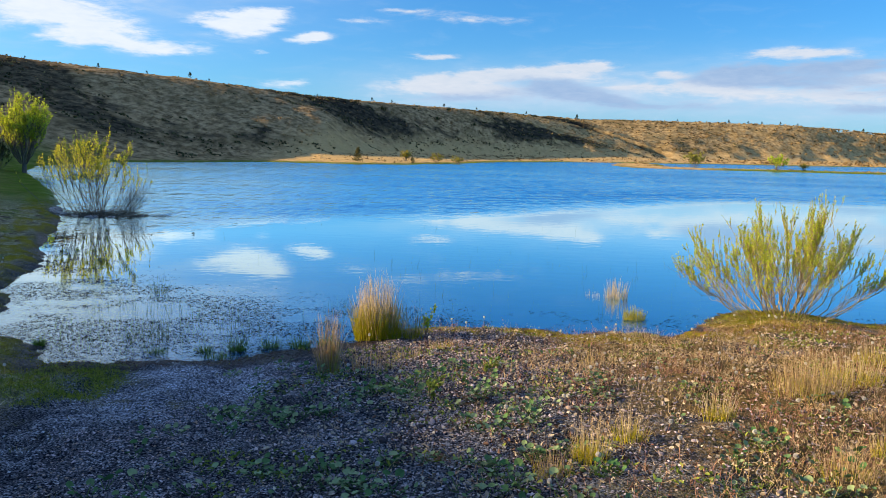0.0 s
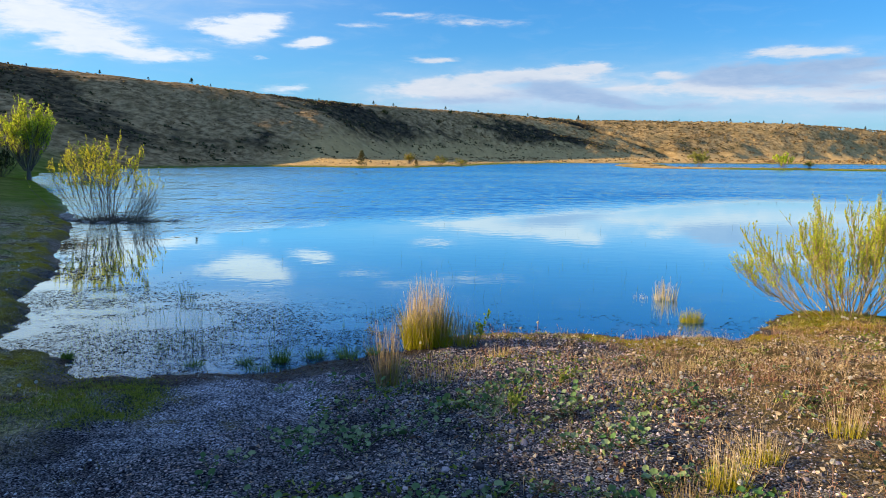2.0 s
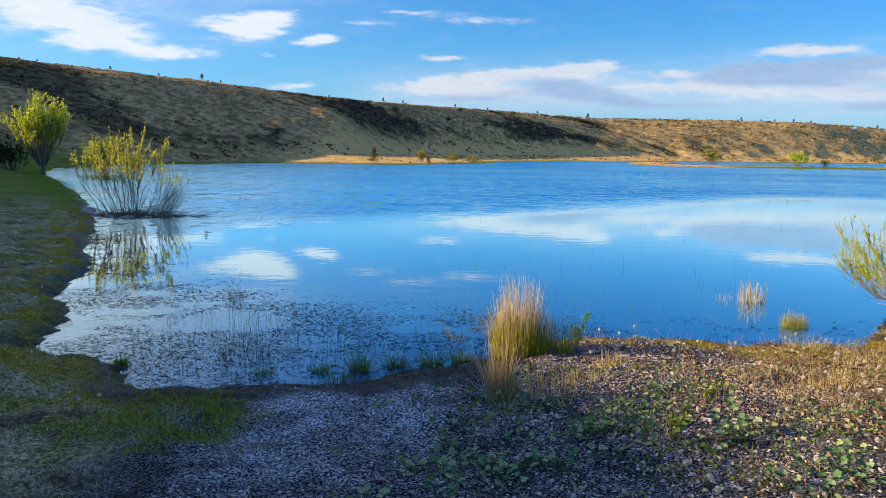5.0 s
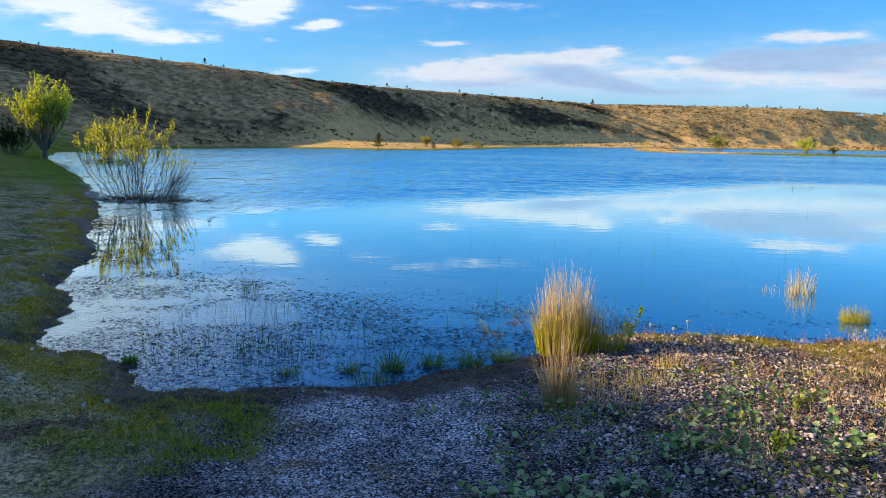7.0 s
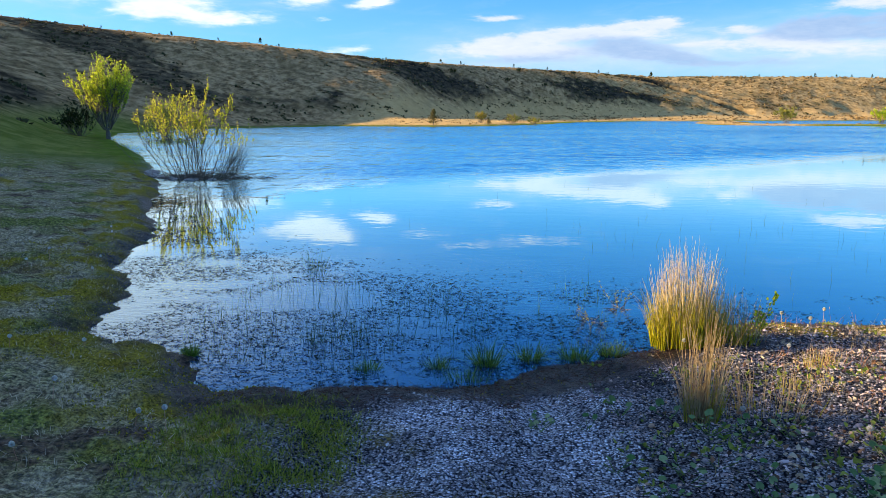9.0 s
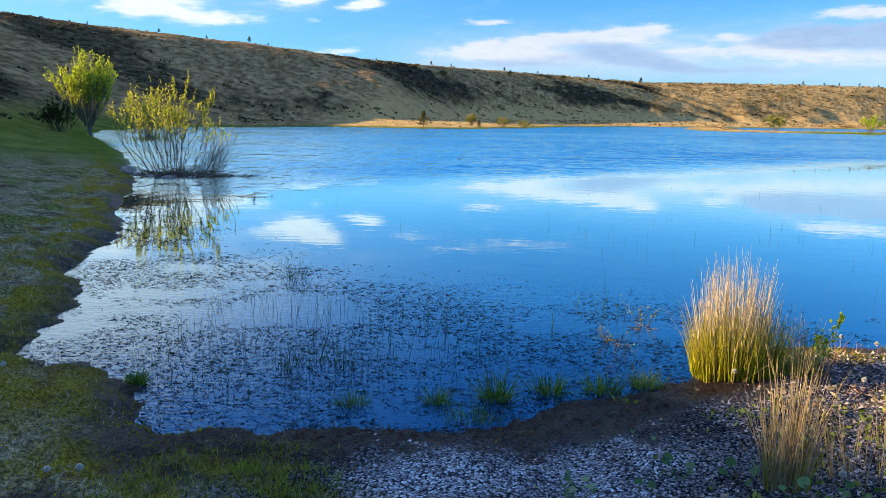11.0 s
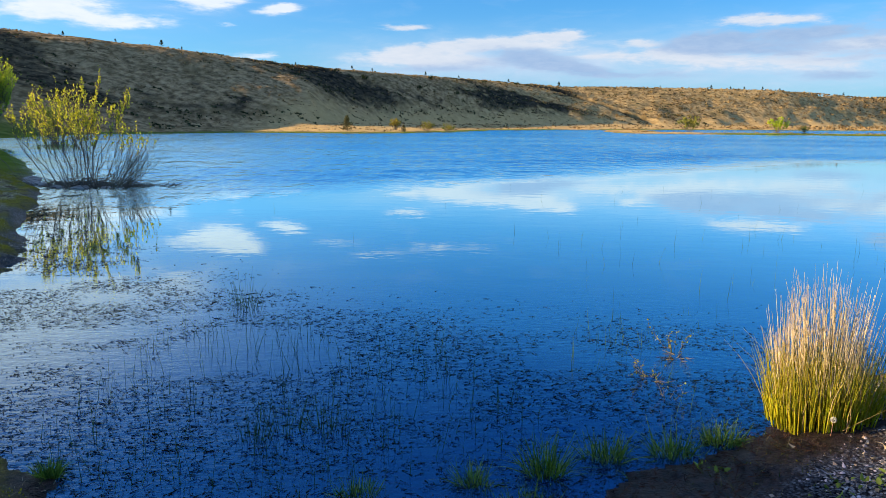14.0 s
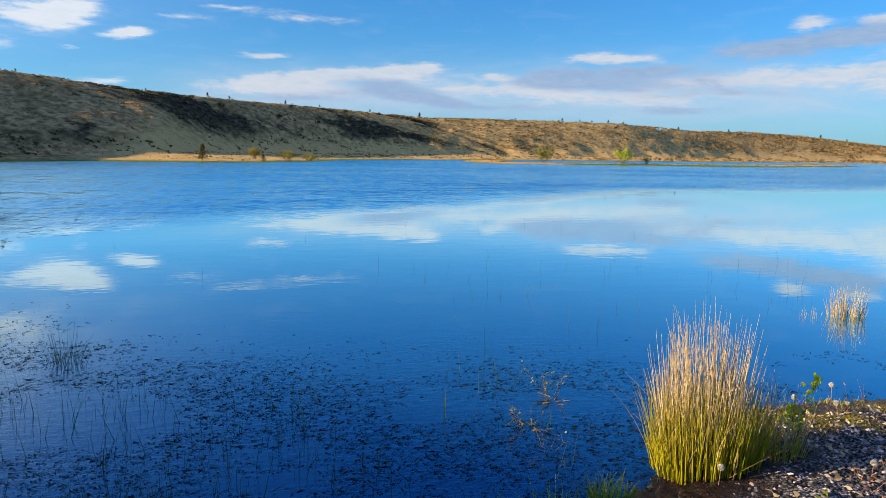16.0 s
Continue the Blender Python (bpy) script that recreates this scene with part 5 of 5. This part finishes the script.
size = 0.004 + 0.010 * r.random(n) ** 3.0 + 0.009 * step(-1.4, 0.4, at[:, 0]) * r.random(n) ** 1.5
V = np.stack([OCT_V * (0.6 + 0.7 * r.random((6, 3))) * np.array([1.1, 0.8, 0.5]) for _ in range(60)])[r.integers(0, 60, n)]
spin = r.random(n) * 2 * np.pi
c, s = np.cos(spin)[:, None], np.sin(spin)[:, None]
tip = r.normal(size=(n, 1)) * 0.35
V = np.stack([V[..., 0] * c - V[..., 1] * s, V[..., 0] * s + V[..., 1] * c, V[..., 2] + tip * V[..., 0]], -1) * size[:, None, None] + at[:, None] + np.array([0, 0, 0.002])
pale = at[:, 0] + (fbm(at[:, 0] * 1.5, at[:, 1] * 1.5, 707) - 0.5) * 1.4 - 0.9 * step(4.4, 5.6, at[:, 1]) < -2.5
for name, pick, material in (("pale_gravel", pale, M_GRIT), ("dark_gravel", ~pale, M_STONE)):
    m = int(pick.sum())
    F = (OCT_F[None] + (np.arange(m) * 6)[:, None, None]).reshape(-1, 3)
    gravel = new(name, from_arrays(name, V[pick].reshape(-1, 3), F, material, smooth=False))
    gravel.parent = ground
    tagged(gravel, kind="stuff")
stone_meshes = [from_arrays("stone", v, ICO_F, M_STONE, smooth=False) for v in shapes]
at, r = scatter(1500, (-2.6, 3.0, 3.6, 7.6), lambda x, y, d, u: u < np.exp(-((x - 0.2) / 1.5) ** 2 - ((y - 4.9) / 1.6) ** 2), 705)
for k, place in enumerate(at[:295]):
    ob = new("stone", stone_meshes[k % 24])
    ob.parent = ground
    s = 0.013 + 0.022 * r.random() ** 2.5
    ob.matrix_basis = pose(*(place + np.array([0, 0, 0.2 * s])), 14 * r.normal(), 14 * r.normal(), 360 * r.random()) @ Matrix.Diagonal((s, s, s, 1))


def boulder(x, y, w, seed, label, squash=0.4):
    """A weathered flat stone with rounded corners."""
    bm = bmesh.new()
    bmesh.ops.create_icosphere(bm, subdivisions=3, radius=1.0)
    noise.seed_set(seed)
    for v in bm.verts:
        k = 1 + 0.25 * noise.noise(v.co * 1.3) + 0.08 * noise.noise(v.co * 4)
        v.co = Vector((v.co.x * k * w * 0.5, v.co.y * k * w * 0.35, max(-0.3, v.co.z) * k * w * 0.5 * squash))
    me = bpy.data.meshes.new("boulder")
    bm.to_mesh(me)
    bm.free()
    me.materials.append(M_PALE)
    ob = new("boulder", me)
    ob.location = (x, y, max(0.0, float(ground_z(np.array([x]), np.array([y]))[0])))
    ob.rotation_euler = (0, 0, seed)
    return tagged(ob, label, "stone")


def pale_stone():
    b = Mat("pale_stone")
    n = b.noise(6, 5, 0.6)
    return b.surface(b.mix(n, (0.16, 0.15, 0.14), (0.42, 0.40, 0.37)), 0.85, b.bump(n, 0.5, 0.02))


M_PALE = pale_stone()
boulder(-12.1, 23.1, 0.5, 3, "pale flat boulder at the foot of the bank beside the willow", 0.5)
for bx, by, bw, bs in ((-11.4, 22.3, 0.5, 5), (-10.9, 21.9, 0.34, 6), (-10.3, 21.75, 0.42, 7), (-9.8, 21.9, 0.3, 8), (-11.9, 22.6, 0.6, 9)):
    boulder(bx, by, bw, bs, "pale flat stone in the shallows at the foot of the willow", 0.3)

# ---- the hills ----
# low dark heather clumps
r = np.random.default_rng(800)
n = 50000
hx, hy = -85 + 420 * r.random(n), 40 + 350 * r.random(n)
hz, hd, hh, hu, hf = land(hx, hy)
heathy = heathiness(hx, hy, hu)
keep = (hu > 0.06) & (hd > 4) & (r.random(n) < 0.02 + (0.16 + 0.22 * step(-60, -25, hx)) * step(0.46, 0.57, heathy)) & (np.abs(np.degrees(np.arctan2(hx, hy))) < 50)
hx, hy, hz = hx[keep], hy[keep], hz[keep]
n = len(hx)
k = np.repeat(np.arange(n), 9)
m = len(k)
reach = (0.35 + 0.7 * r.random(n) ** 2)[k]
spot = np.stack([hx[k] + r.normal(size=m) * reach, hy[k] + r.normal(size=m) * reach * 0.6, 0 * k], -1)
spot[:, 2] = ground_z(spot[:, 0], spot[:, 1]) - 0.05
p = leaves(spot, np.stack([r.normal(size=m) * 0.6, r.normal(size=m) * 0.6, np.ones(m) * 0.8], -1), 0.16 + 0.26 * r.random(m), 0.26 + 0.34 * r.random(m), r=r)
heather = new("heather", p.mesh("heather", M_HEATH, smooth=False))
tagged(heather, "low dark heather clumps on the hillside", "heather", kind="stuff")


# coarse tussocks of moor grass
r = np.random.default_rng(810)
n = 42000
hx, hy = -85 + 420 * r.random(n), 90 + 300 * r.random(n)
hz, hd, hh, hu, hf = land(hx, hy)
keep = (hd > 3) & (hy > 95) & (seg_dist(hx, hy, (48.5, 266), (73.5, 244.5))[0] > 4.0) & (np.abs(np.degrees(np.arctan2(hx, hy))) < 48) & (r.random(n) < 0.35 + 0.5 * step(0.4, 0.65, fbm(hx * 0.12, hy * 0.12, 811)))
k = np.repeat(np.nonzero(keep)[0], 3)
m = len(k)
far = np.hypot(hx, hy)[k] / 150
spot = np.stack([hx[k] + r.normal(size=m) * 0.25, hy[k] + r.normal(size=m) * 0.25, hz[k] - 0.06], -1)
p = leaves(spot, np.stack([r.normal(size=m) * 0.7, r.normal(size=m) * 0.7, np.ones(m)], -1), (0.12 + 0.2 * r.random(m)) * far, (0.2 + 0.25 * r.random(m)) * far, r=r)
tagged(new("moor_grass", p.mesh("moor_grass", M_MOOR, smooth=False)), "coarse bleached moor grass tussocks on the hills", "grass", kind="stuff")


def crest(a):
    """The place on the skyline of the hills in the direction a, degrees east of north."""
    d = np.linspace(90, 520, 500)
    x, y = d * math.sin(radians(a)), d * math.cos(radians(a))
    z = ground_z(x, y)
    k = int(np.argmax((z - 2.2) / d))
    return float(x[k]), float(y[k]), float(d[k])


for i, (a, px) in enumerate([(-24.6, 9), (-21.5, 7), (-18.6, 14), (-17.3, 6), (-9.5, 6), (-5.4, 10), (-3.9, 8), (0.1, 9), (2.6, 7), (6.4, 8), (10.2, 12), (17.5, 5), (21.0, 8), (22.3, 6), (23.2, 6), (24.4, 7), (25.5, 6), (29.5, 7), (33.0, 7), (39.0, 9), (40.6, 7), (-29.0, 6)]):
    x, y, d = crest(a)
    fir(x, y, d * px / 1900, 830 + i, "small dark windblown sapling on the skyline of the hill")
for i, (a, back, px) in enumerate([(-4.6, 4, 12), (-6.5, 3, 8), (0.5, 3, 10), (4.5, 4, 9), (-0.4, 6, 8), (7.0, 5, 8), (2.4, 8, 8)]):
    x, y, d = crest(a)
    k = (d - back * 3) / d
    shrub("gorse_bush", x * k, y * k, d * px / 1303, d * px / 1303 * 1.6, 16, 860 + i, M_BARK_DARK, M_FIR, "dark round gorse bush near the top of the hill", leaf_from=0.05, shoots=90, per=8, leaf_len=0.2, twigs=4)
